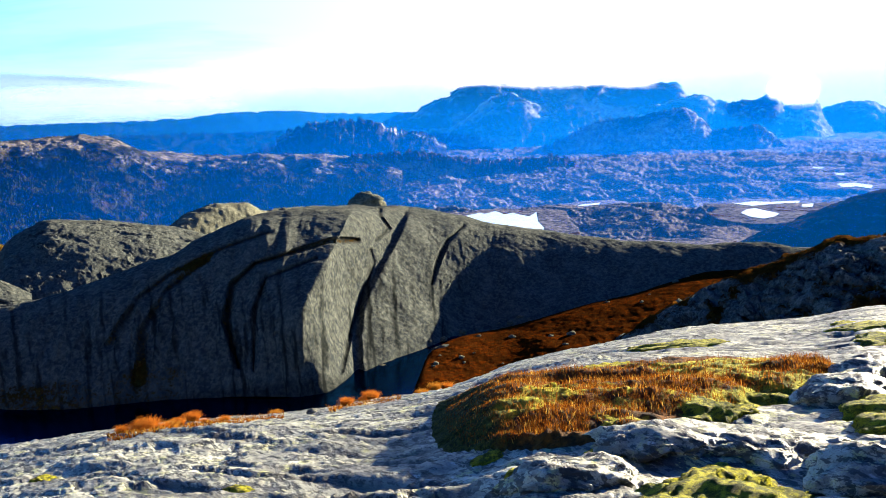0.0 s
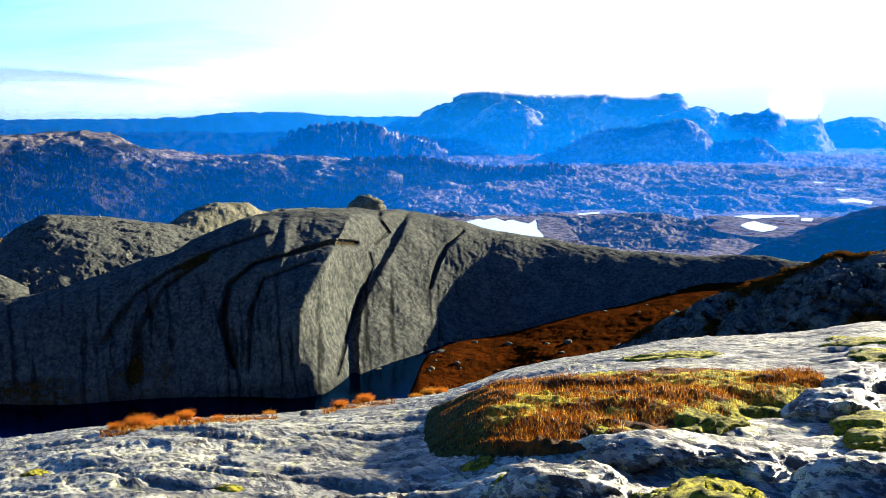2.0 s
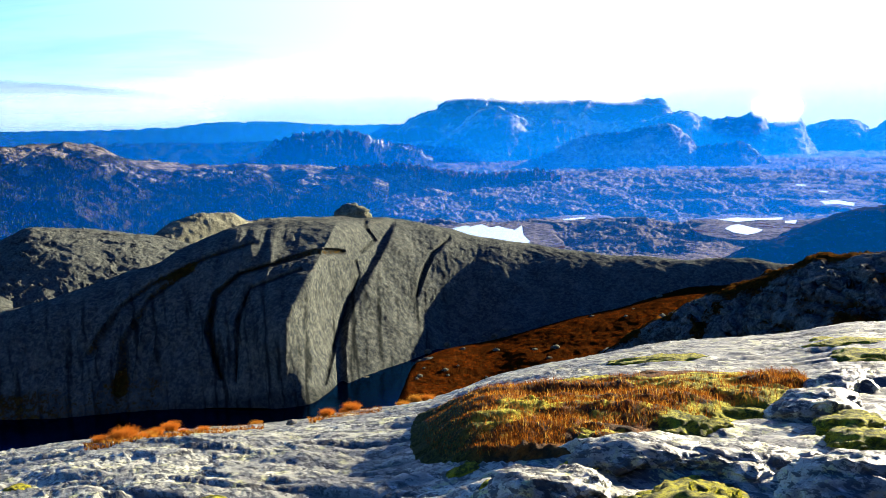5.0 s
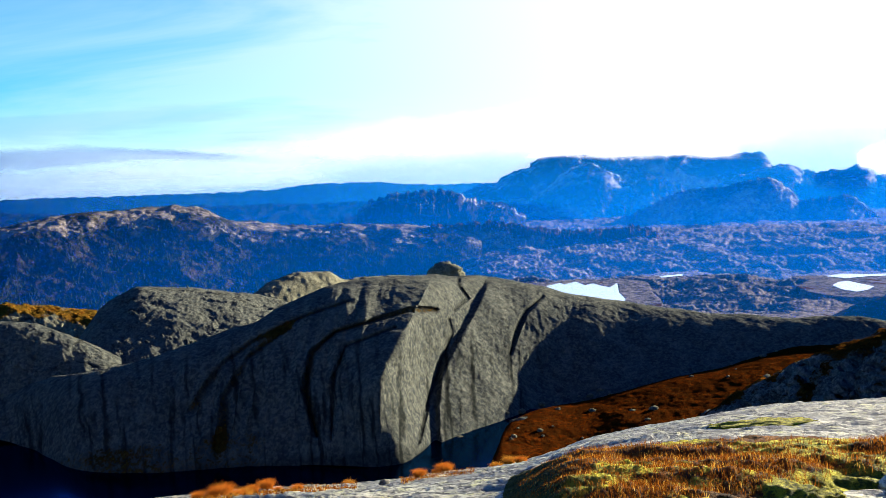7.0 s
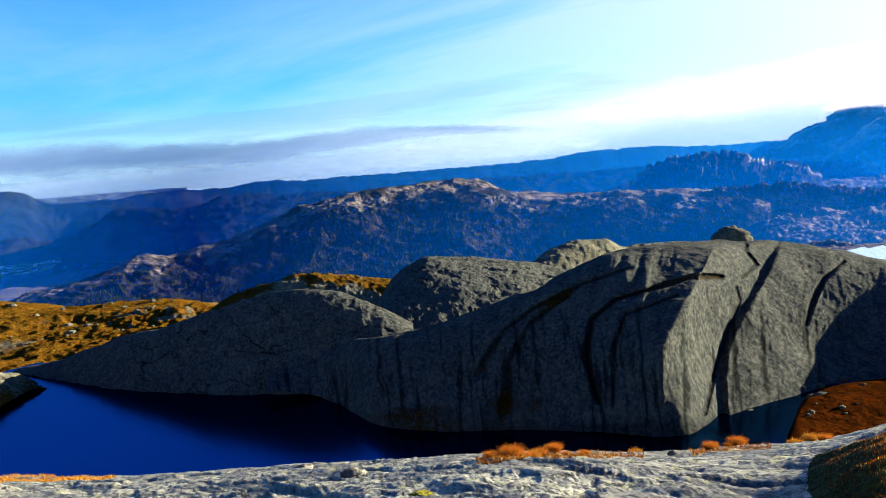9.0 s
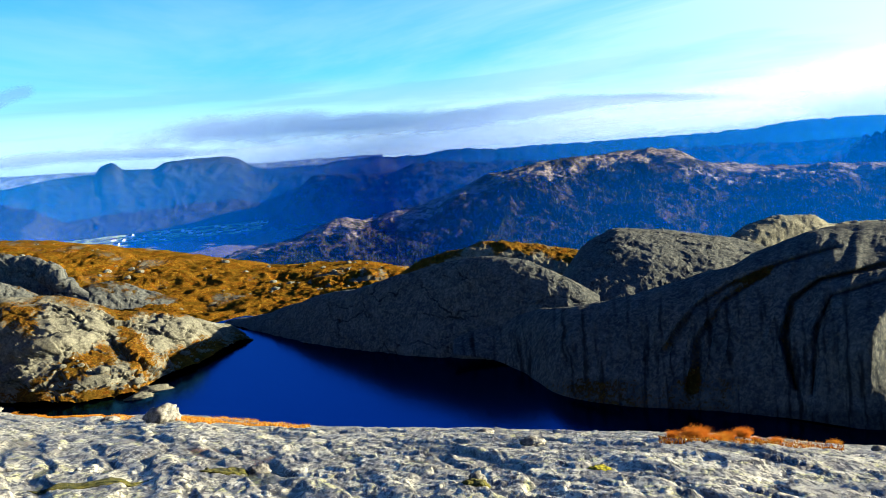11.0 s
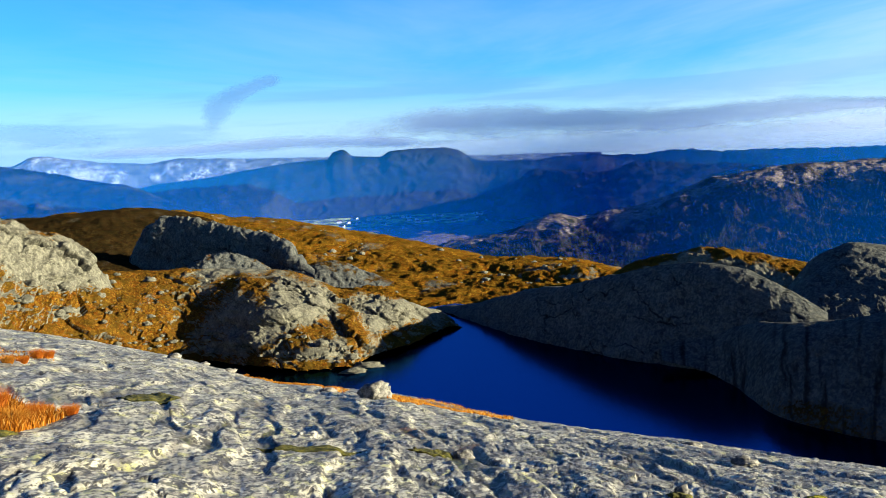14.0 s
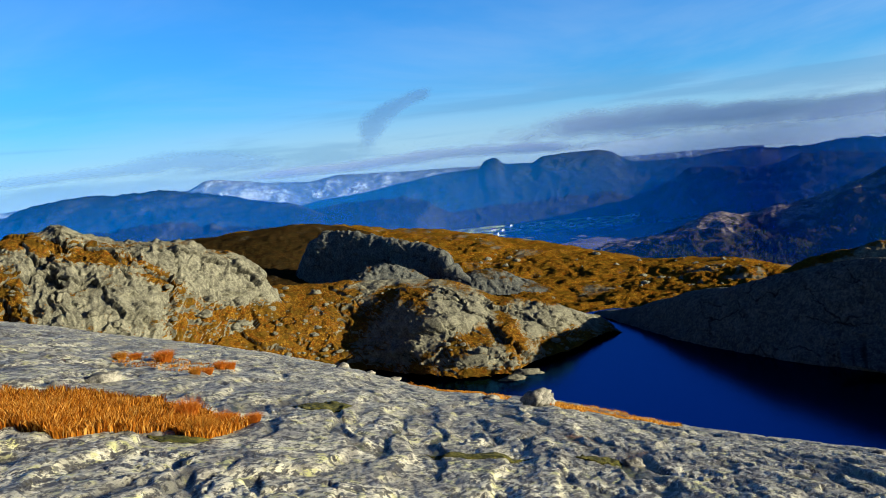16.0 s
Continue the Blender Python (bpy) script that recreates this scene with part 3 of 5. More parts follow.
# ---- near slab ----
SLAB_EDGE = [(-60, -11, 26), (-45, -11.5, 25), (-27, -13.2, 22), (-22, -14.3, 21), (-15, -15.2, 19), (-10.5, -16.1, 17), (-4.8, -17.3, 15.5), (1.9, -19.1, 15), (11, -19.8, 15),
             (20.4, -19.3, 15), (28, -19.1, 16), (36, -18.4, 18), (43, -17.6, 20), (50, -16.4, 23), (55, -15.1, 25), (62, -13.9, 28), (68.5, -11.6, 31),
             (75.6, -9.4, 34), (82.3, -7.6, 38), (88.4, -5.8, 42), (100, -3.5, 48), (118, -2, 50), (150, -1.5, 48), (190, -2, 40), (230, -5, 34), (270, -9, 28), (300, -11, 26)]

def slab_height(B, R):
    e, rc = tan(curve([(s[0], s[1]) for s in SLAB_EDGE], B)), curve([(s[0], s[2]) for s in SLAB_EDGE], B)
    h = 1.62
    return EYE[2] - (h + (-e - 2 * h / rc) * R + h / rc ** 2 * R * R)

def slab_dist(b, deg):
    """How far off the sloping slab lies at a bearing and a height angle."""
    e, rc = -tan(curve([(s[0], s[1]) for s in SLAB_EDGE], b)), curve([(s[0], s[2]) for s in SLAB_EDGE], b)
    k = (e - 2 * 1.62 / rc) + tan(deg)
    q = 1.62 / rc ** 2
    return (-k - np.sqrt(np.maximum(k * k - 4 * q * 1.62, 0))) / (2 * q)

SLAB_B = np.concatenate([np.linspace(-60, 118, 1500), np.linspace(118, 300, 240)[1:]])
SLAB_R = np.concatenate([np.geomspace(0.02, 3.0, 50)[:-1], np.geomspace(3.0, 60, 340), np.geomspace(60, 130, 25)[1:]])

def slab():
    b, rings = SLAB_B, SLAB_R
    B, R = np.meshgrid(b, rings, indexing="ij")
    rad = np.radians(B)
    P = np.stack([-np.sin(rad) * R, np.cos(rad) * R, slab_height(B, R)], -1)
    q = P @ np.array(((0.86, 0.5, 0), (-0.5, 0.86, 0), (0, 0, 1)))       # along and across the grain of the rock
    q = q + 0.25 * np.stack([fbm(P / 1.4 + s, 3) for s in (5, 13, 31)], -1)
    near = 0.3 + 0.7 * smooth(R, 0.5, 2.5)
    broad = fbm(q / (6.0, 2.2, 3.0), 3)
    ledge = q[..., 1] / 0.9 + 1.3 * fbm(q / (3.6, 1.2, 2.0), 4)
    step = ledge - np.floor(ledge)
    step = smooth(step, 0.0, 0.8) * (1 - smooth(step, 0.88, 1.0))
    rough = fbm(q / (0.8, 0.22, 0.4), 5, 0.62, True)
    pit = fbm(q / (0.26, 0.13, 0.2), 4, 0.62)
    chips = cells(q / (0.55, 0.2, 0.4))
    block = (chips[2] - 0.5) * 0.022 + 0.02 * chips[3] - 0.012 * (1 - smooth(chips[1] - chips[0], 0.02, 0.10))
    holes = smooth(-pit, 0.16, 0.42) * smooth(fbm(P / 2.2, 3), -0.25, 0.15)
    crack = smooth(fbm(q / (5.0, 0.8, 1.2) + 3, 3, 0.5, True), 0.66, 0.80)
    d = 0.09 * broad + 0.05 * step - 0.035 * crack + block * smooth(fbm(P / 3.0 + 7, 2), -0.3, 0.2) + 0.022 * rough + 0.014 * pit - 0.012 * holes - 0.03
    # a dip beside the turf, painted black for the shadow the turf casts
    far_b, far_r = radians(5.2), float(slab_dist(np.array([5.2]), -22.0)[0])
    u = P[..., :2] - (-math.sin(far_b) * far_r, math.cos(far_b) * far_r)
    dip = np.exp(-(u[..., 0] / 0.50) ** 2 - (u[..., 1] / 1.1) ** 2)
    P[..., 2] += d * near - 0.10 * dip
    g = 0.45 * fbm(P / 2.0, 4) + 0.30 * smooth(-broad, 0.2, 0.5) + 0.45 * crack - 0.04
    # dark in the relief's pits, along cracks and over the dip's painted shadow
    dark_mask = np.clip(0.75 * smooth(-0.7 * rough - 0.5 * pit, 0.15, 0.42) + 0.8 * crack + 0.9 * dip * smooth(fbm(P / 0.3, 4), -0.5, 0.1), 0, 1)
    ob = new("rock_slab", mesh_of("rock_slab", P.reshape(-1, 3), grid_faces(len(b), len(rings)), M_SLAB, growth=np.clip(g, 0, 1), crevice=dark_mask))
    tagged(ob, "pale grey lichen-covered granite slab sloping to the tarn", "rock", "", "structure")
    return P[..., 2]

SLAB_Z = slab()

def on_slab(b, r):
    """Points on the slab's rough surface at bearings and distances."""
    b, r = np.atleast_1d(b).astype(float), np.atleast_1d(r).astype(float)
    i = np.clip(np.interp(b, SLAB_B, np.arange(len(SLAB_B))), 0, len(SLAB_B) - 1.001)
    j = np.interp(r, SLAB_R, np.arange(len(SLAB_R)))
    i0, j0 = i.astype(int), np.minimum(j.astype(int), len(SLAB_R) - 2)
    fi, fj = i - i0, j - j0
    z = (SLAB_Z[i0, j0] * (1 - fi) * (1 - fj) + SLAB_Z[i0 + 1, j0] * fi * (1 - fj) + SLAB_Z[i0, j0 + 1] * (1 - fi) * fj + SLAB_Z[i0 + 1, j0 + 1] * fi * fj)
    a = np.radians(b)
    return np.stack([-np.sin(a) * r, np.cos(a) * r, z], -1)

# ---- the great dome across the water ----
def dome_shape(B, E, V):
    # an arete that turns the lit side to the right, a crease beside it, and a steep wall beyond
    nose = curve([(-19, 9.8), (-18.3, 10.4), (-16, 10.4), (-13.6, 10.2), (-11, 8.8), (-9, 7.6), (-6, 6.0)], E) + 0.12 * fbm(np.stack([0 * E, E * 0.5, 0 * E], -1), 2)
    s = nose - B                                   # degrees to the right of the arete
    ramp = lambda lo, hi: np.clip((s - lo) / (hi - lo), 0, 1)
    out = np.where(s < 0, 7.0 * np.exp(s / 4.0), 7.0 - 12.0 * ramp(0.0, 3.7) + 1.2 * smooth(s, 3.75, 4.15) - 7.0 * ramp(4.2, 10.6) + 8.0 * smooth(s, 12, 30))
    fade = smooth(V, 0.0, 0.30) * (1 - smooth(V, 0.75, 1.0))
    foot = smooth(V, 0.0, 0.35)
    d = -out * (fade + (1 - fade) * smooth(s, 0, 4) * (0.8 + 0.2 * foot))
    wall = smooth(s, -0.6, 0.4) * (1 - smooth(s, 11.0, 17.0)) * fade
    grid = np.stack([B * 1.6, E * 1.1, 0 * B], -1)
    d = d + wall * (0.30 * fbm(grid * (1.3, 0.5, 1), 4, 0.6, True) + 0.16 * fbm(grid * (6.0, 2.2, 1), 4, 0.62, True))
    d = d + 0.9 * smooth(-s, 0.5, 3) * fade * fbm(np.stack([B * 0.8 + E * 0.25, E * 0.12, 0 * B], -1), 3, 0.5, True)
    for pts, wide, deep in GROOVES:
        a, t = away((B, E), pts)
        d = d + deep * np.exp(-(a / wide) ** 2) * (1 - smooth(V, 0.9, 1.0))
    return d

GROOVES = [
    ([(14.6, -16.5), (15.2, -13.5), (14.6, -11.2), (13.0, -10.0), (10.5, -9.4), (8.0, -8.8), (6.2, -8.9)], 0.15, 1.6),
    ([(7.8, -17.4), (6.9, -14.6), (6.0, -12.2), (5.3, -10.6), (5.4, -9.6)], 0.12, 0.9),
    ([(13.6, -16.8), (13.3, -13.0), (12.4, -11.0), (9.0, -9.9)], 0.14, 0.8),
    ([(1.4, -12.0), (0.8, -10.4), (0.2, -9.2), (-0.9, -8.3)], 0.11, 1.0),
    ([(22.5, -14.0), (20.5, -11.5), (18.5, -10.2), (15.0, -8.8), (12.0, -8.0)], 0.17, 0.7),
    ([(21.0, -16.5), (20.4, -13.5), (18.8, -11.2), (16.0, -9.5)], 0.17, 0.7),
    ([(5.0, -9.0), (4.0, -8.2), (4.5, -7.4), (4.6, -6.8)], 0.10, 1.0),
]

# grooves and foot darkened; streaks strengthened on the left to deepen its shade
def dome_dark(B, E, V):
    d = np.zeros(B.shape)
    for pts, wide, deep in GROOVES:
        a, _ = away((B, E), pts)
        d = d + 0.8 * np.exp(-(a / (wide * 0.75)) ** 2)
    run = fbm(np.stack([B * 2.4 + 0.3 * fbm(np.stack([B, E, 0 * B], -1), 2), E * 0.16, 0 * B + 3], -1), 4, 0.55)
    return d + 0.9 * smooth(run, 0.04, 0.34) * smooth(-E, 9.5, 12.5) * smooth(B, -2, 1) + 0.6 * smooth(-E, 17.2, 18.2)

def dome_growth(B, E, V, N, P):
    g = np.zeros(B.shape)
    for pts, wide, deep in GROOVES[:1] + GROOVES[4:6]:
        a, t = away((B, E), pts)
        g = g + 0.5 * np.exp(-(a / 0.35) ** 2)
    low = smooth(E, -14.8, -16.2) * smooth(B, 15, 19) * 0.5
    g = g + low + (0.22 * fbm(P / 9.0, 4) - 0.05) * smooth(B, 6, 12) + 0.42 * smooth(B, -3, -8) * smooth(V, 0.80, 0.98)
    return g

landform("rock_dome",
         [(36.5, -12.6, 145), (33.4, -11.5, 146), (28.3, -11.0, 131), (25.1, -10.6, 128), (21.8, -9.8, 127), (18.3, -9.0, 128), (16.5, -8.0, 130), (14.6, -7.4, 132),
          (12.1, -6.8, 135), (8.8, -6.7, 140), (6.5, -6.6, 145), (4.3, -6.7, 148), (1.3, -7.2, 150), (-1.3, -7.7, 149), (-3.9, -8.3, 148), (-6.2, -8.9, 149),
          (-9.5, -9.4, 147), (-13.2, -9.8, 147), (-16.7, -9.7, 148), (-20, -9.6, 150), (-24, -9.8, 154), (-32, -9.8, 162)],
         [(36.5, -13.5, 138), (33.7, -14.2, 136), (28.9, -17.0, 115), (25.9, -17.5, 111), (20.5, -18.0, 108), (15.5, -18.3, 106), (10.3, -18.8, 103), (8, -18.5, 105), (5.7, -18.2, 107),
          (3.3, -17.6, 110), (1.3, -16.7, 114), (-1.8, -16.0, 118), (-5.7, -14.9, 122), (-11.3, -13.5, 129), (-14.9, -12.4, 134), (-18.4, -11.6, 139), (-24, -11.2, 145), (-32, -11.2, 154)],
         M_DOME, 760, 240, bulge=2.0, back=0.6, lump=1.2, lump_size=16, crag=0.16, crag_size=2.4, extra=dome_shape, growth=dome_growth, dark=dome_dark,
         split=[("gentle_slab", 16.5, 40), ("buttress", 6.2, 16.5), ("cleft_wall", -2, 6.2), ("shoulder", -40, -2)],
         label="huge smooth grey granite dome with dark water streaks and painted shade", category="rock dome")

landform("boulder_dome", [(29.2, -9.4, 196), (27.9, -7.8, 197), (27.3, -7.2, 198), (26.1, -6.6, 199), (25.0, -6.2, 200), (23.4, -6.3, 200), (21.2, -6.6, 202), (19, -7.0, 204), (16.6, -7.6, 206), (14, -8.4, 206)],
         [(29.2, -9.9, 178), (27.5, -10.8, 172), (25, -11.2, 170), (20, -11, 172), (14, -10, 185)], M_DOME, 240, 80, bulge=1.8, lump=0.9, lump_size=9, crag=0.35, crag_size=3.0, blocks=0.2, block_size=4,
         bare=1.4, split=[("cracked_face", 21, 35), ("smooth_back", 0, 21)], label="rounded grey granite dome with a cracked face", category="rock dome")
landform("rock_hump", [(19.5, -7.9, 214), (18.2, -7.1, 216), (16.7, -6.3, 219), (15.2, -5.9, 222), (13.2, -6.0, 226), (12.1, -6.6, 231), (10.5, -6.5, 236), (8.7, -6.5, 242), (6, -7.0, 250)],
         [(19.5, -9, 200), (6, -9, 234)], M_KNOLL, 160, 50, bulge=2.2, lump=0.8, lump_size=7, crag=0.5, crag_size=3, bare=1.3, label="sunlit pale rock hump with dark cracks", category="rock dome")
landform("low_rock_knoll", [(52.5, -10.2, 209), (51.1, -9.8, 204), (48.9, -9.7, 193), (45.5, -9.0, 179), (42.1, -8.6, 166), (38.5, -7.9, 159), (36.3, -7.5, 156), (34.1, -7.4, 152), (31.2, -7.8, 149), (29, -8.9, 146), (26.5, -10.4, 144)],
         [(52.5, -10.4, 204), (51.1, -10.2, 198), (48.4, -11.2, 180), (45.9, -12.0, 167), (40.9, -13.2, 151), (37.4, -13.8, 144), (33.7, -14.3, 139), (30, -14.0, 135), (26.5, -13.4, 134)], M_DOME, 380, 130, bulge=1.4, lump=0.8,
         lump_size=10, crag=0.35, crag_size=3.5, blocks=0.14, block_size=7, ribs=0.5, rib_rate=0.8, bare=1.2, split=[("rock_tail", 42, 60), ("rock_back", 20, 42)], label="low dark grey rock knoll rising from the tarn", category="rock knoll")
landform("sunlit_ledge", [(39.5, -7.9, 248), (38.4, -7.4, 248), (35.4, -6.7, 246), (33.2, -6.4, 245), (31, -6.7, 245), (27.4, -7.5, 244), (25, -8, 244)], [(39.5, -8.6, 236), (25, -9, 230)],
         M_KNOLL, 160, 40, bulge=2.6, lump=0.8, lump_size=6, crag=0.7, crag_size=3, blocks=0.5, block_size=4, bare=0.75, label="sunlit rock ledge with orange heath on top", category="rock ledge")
landform("rocky_rise", [(48.5, -9.2, 280), (46.1, -8.4, 280), (45.4, -7.8, 278), (43.3, -7.6, 276), (41.6, -7.4, 275), (40.3, -7.8, 274), (38.5, -7.7, 272), (35, -8.2, 270)], [(48.5, -9.6, 262), (35, -9.6, 250)],
         M_HEATH, 140, 40, bulge=2.0, lump=1.0, lump_size=6, crag=0.8, crag_size=3, blocks=0.5, block_size=4, bare=0.75, label="small rocky rise with patches of snow and heath", category="rock knoll")

# ---- beyond the tarn, on the left ----
def crag_growth(B, E, V, N, P):
    ramp, _ = away((B, E), [(87.5, -1.1), (86, -1.5), (80.4, -3.4), (77.8, -6.2), (74.5, -7.4), (71, -7.6)])
    g = 0.75 * np.exp(-(ramp / 0.55) ** 2) + 0.75 * smooth(B, 86.3, 87.6) * smooth(-E, 2.4, 3.2)
    g = g + 0.6 * smooth(-E, 6.6, 7.4) * smooth(80.0 - B, 0, 2)
    return g + 0.6 * fbm(P @ GRAINED / 11, 5) + 0.7 * (N[..., 2] - 0.88) + 0.33

def knoll_growth(B, E, V, N, P):
    g = 0.58 + 0.25 * smooth(B, 65, 69) + 0.22 * smooth(-E, 10.0, 11.2) - 0.7 * np.exp(-(((B - 60.3) / 2.0) ** 2 + ((E + 8.8) / 1.3) ** 2))
    g = g - 0.6 * np.exp(-(((B - 54.0) / 2.6) ** 2 + ((E + 9.9) / 0.8) ** 2)) - 0.5 * np.exp(-(((B - 58.0) / 1.6) ** 2 + ((E + 11.6) / 0.7) ** 2))
    g = g - 0.5 * np.exp(-(((B - 64.0) / 2.2) ** 2 + ((E + 11.0) / 0.7) ** 2)) - 0.5 * np.exp(-(((B - 65.0) / 3.5) ** 2 + ((E + 6.5) / 0.25) ** 2))
    seam, _ = away((B, E), [(58.0, -7.6), (57.3, -9.6), (56.9, -11.5)])
    return g + 0.35 * np.exp(-(seam / 0.5) ** 2) + 0.6 * fbm(P @ GRAINED / 12, 4) + 0.5 * (N[..., 2] - 0.85)

def knoll_shape(B, E, V):
    # a boss with a dark left flank and a sunlit right one, a block beside it, and ledges below
    s = 61.6 - B
    tall = smooth(-E, 6.9, 7.9) * (1 - smooth(-E, 9.4, 10.5))
    boss = np.where(s < 0, np.clip(1 + s / 5.5, 0, 1), np.clip(1 - s / 3.4, 0, 1) ** 0.8) * tall
    block = np.exp(-(((B - 54.2) / 2.4) ** 2 + ((E + 9.9) / 0.9) ** 2))
    ledge = np.exp(-(((B - 59.0) / 3.0) ** 2 + ((E + 12.0) / 0.6) ** 2)) + np.exp(-(((B - 65.0) / 2.0) ** 2 + ((E + 10.9) / 0.5) ** 2))
    return -3.6 * boss - 4.0 * block - 2.5 * ledge

def slope_growth(B, E, V, N, P):
    return 0.38 + 0.9 * fbm(P * (1, 1, 3) / 7.0, 4) + 0.35 * smooth(V, 0.85, 1.0)

def slope_shape(B, E, V):
    return 1.6 * fbm(np.stack([B * 0.22, E * 1.6, 0 * B], -1), 4, 0.55, True)

# ---- ground on the right ----
landform("bog_meadow", [(3.2, -19.5, 96), (2.3, -17.6, 107), (1.4, -16.2, 118), (0, -15.7, 121), (-3.7, -15.1, 126), (-6, -14.5, 127), (-12, -12.9, 134), (-18, -11.3, 144), (-26, -10.8, 152)],
         [(3.2, -19.9, 94), (1.4, -19.7, 94), (0, -21.9, 83), (-2, -23.0, 77), (-6, -21.9, 80), (-12, -20.8, 85), (-18, -20.0, 89), (-26, -19.4, 92)], M_BOG, 300, 120, bulge=1.25, back=0.03, lump=0.5, lump_size=10, crag=0.2, crag_size=2.2, bare=0.35, patch=14,
         label="boggy hollow of rust-red autumn grass", category="meadow", kind="structure")
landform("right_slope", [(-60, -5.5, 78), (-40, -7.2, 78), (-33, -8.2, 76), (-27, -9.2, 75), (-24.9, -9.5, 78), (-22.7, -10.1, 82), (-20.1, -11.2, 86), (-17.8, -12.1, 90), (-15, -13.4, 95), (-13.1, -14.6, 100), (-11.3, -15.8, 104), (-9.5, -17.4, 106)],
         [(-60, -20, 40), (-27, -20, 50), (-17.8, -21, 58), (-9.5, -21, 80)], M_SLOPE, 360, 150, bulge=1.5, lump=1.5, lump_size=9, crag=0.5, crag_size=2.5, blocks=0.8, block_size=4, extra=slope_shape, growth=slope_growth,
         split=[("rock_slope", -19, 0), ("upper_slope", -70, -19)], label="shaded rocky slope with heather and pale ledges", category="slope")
# added out of view, only to shade the meadow and the dome's right
landform("shading_hill", [(-29.2, -9, 210), (-31, -5, 210), (-34, -0.5, 210), (-37, 1.2, 212), (-45, 1.6, 215), (-60, 1.5, 220), (-80, 1.0, 220)], [(-29.2, -9.5, 160), (-80, -9, 150)], M_HEATH, 160, 50, bulge=1.5,
         lump=2, lump_size=20, crag=1, crag_size=5, label="unseen heath hill added beside the slab to throw a long shadow", category="hill")
landform("moor_hill", [(-18.6, -9.6, 480), (-20.2, -8.9, 490), (-21.9, -8.2, 500), (-24.5, -7.1, 510), (-27, -6.2, 520), (-31, -5.5, 530)], [(-18.6, -9.9, 450), (-22, -10.6, 430), (-27, -10.8, 420), (-31, -10.8, 420)], M_SHADE_HEATH, 200, 60, bulge=1.4,
         lump=4, lump_size=30, crag=2.5, crag_size=9, bare=0.7, label="dark hill at the edge of the moor", category="hill")

# added behind the camera to cut skylight on the faces in shade
landform("sky_blocking_hill", [(122, 6, 130), (140, 17, 140), (165, 22, 140), (190, 24, 140), (215, 20, 140), (240, 12, 140), (256, 3, 140)],
         [(122, -30, 62), (256, -30, 62)], M_HEATH, 140, 60, bulge=1.2, lump=3, lump_size=24, crag=1, crag_size=6, bare=0.7, label="unseen heath hillside added behind the slab to block skylight", category="hill")
landform("shore_knoll", [(86, -7.8, 168), (82, -7.3, 172), (79, -7.0, 176), (75, -6.5, 180), (72, -6.0, 183), (69.4, -6.0, 184), (66.4, -6.2, 184), (63.4, -6.4, 181), (60.5, -6.9, 178), (58.6, -7.5, 177), (57.6, -8.0, 177), (55.7, -8.4, 179), (53.2, -9.2, 184), (51.4, -9.9, 188), (50.1, -10.7, 191), (49.4, -11.0, 191)],
         [(86, -12.5, 120), (82, -12.5, 130), (79, -12.5, 140), (73.9, -12.2, 155), (67, -12.1, 163), (62.6, -13.0, 150), (59.9, -13.4, 147), (57.3, -13.4, 147), (56.1, -12.8, 152), (53.4, -12.2, 160), (50.1, -11.2, 176), (49.4, -11.2, 178)],
         M_KNOLL, 560, 200, bulge=1.5, lump=1.6, lump_size=13, crag=0.25, crag_size=2.5, blocks=0.7, block_size=6.5, extra=knoll_shape, growth=knoll_growth, split=[("shore_buttress", 40, 57.2), ("rock_face", 57.2, 66.5), ("heath_slope", 66.5, 95)], label="rocky shore knoll with cracked grey slabs and orange heath", category="rock knoll")
landform("crag", [(104, -2.0, 150), (96, -1.4, 150), (91, -1.3, 150), (87.8, -1.2, 150), (86, -1.1, 151), (84.7, -0.7, 152), (83.4, -1.0, 152), (80.9, -1.9, 153), (78.6, -2.3, 154), (76.6, -2.9, 156), (74.2, -3.8, 158), (72.9, -4.8, 159), (72.3, -6.0, 160), (71.6, -7.2, 160)],
         [(104, -9, 118), (88, -9.2, 124), (82, -9.6, 126), (78.9, -9.4, 134), (75, -8.6, 144), (71.6, -7.9, 152)], M_KNOLL, 540, 230, bulge=1.4, lump=2.2, lump_size=12, crag=0.2, crag_size=2.5, blocks=1.1, block_size=6.5, ribs=1.0, rib_rate=0.8, growth=crag_growth,
         split=[("right_buttress", 60, 79.2), ("left_buttress", 79.2, 87.0), ("grass_slope", 87.0, 110)], label="steep cracked granite crag with bands of golden grass", category="crag")
landform("heath_hill", [(84, -2.9, 420), (77.3, -2.6, 420), (74.8, -2.4, 420), (71.2, -2.2, 418), (67.5, -2.5, 412), (64.6, -3.0, 405), (61.6, -3.4, 398), (58.3, -4.0, 388), (54.6, -4.9, 370), (51, -5.8, 350), (48.1, -6.5, 335), (46, -6.8, 325), (43.9, -6.8, 318), (41.2, -7.1, 312), (38, -7.9, 305)],
         [(84, -8.6, 240), (71, -8.6, 235), (60, -9.6, 225), (51, -10.5, 205), (46, -10.4, 205), (38, -9.8, 225)], M_HEATH, 460, 140, bulge=1.2, lump=2.8, lump_size=18, crag=1.2, crag_size=5.0, bare=0.70, patch=30,
         label="broad hillside of rust and gold autumn heath", category="hill")
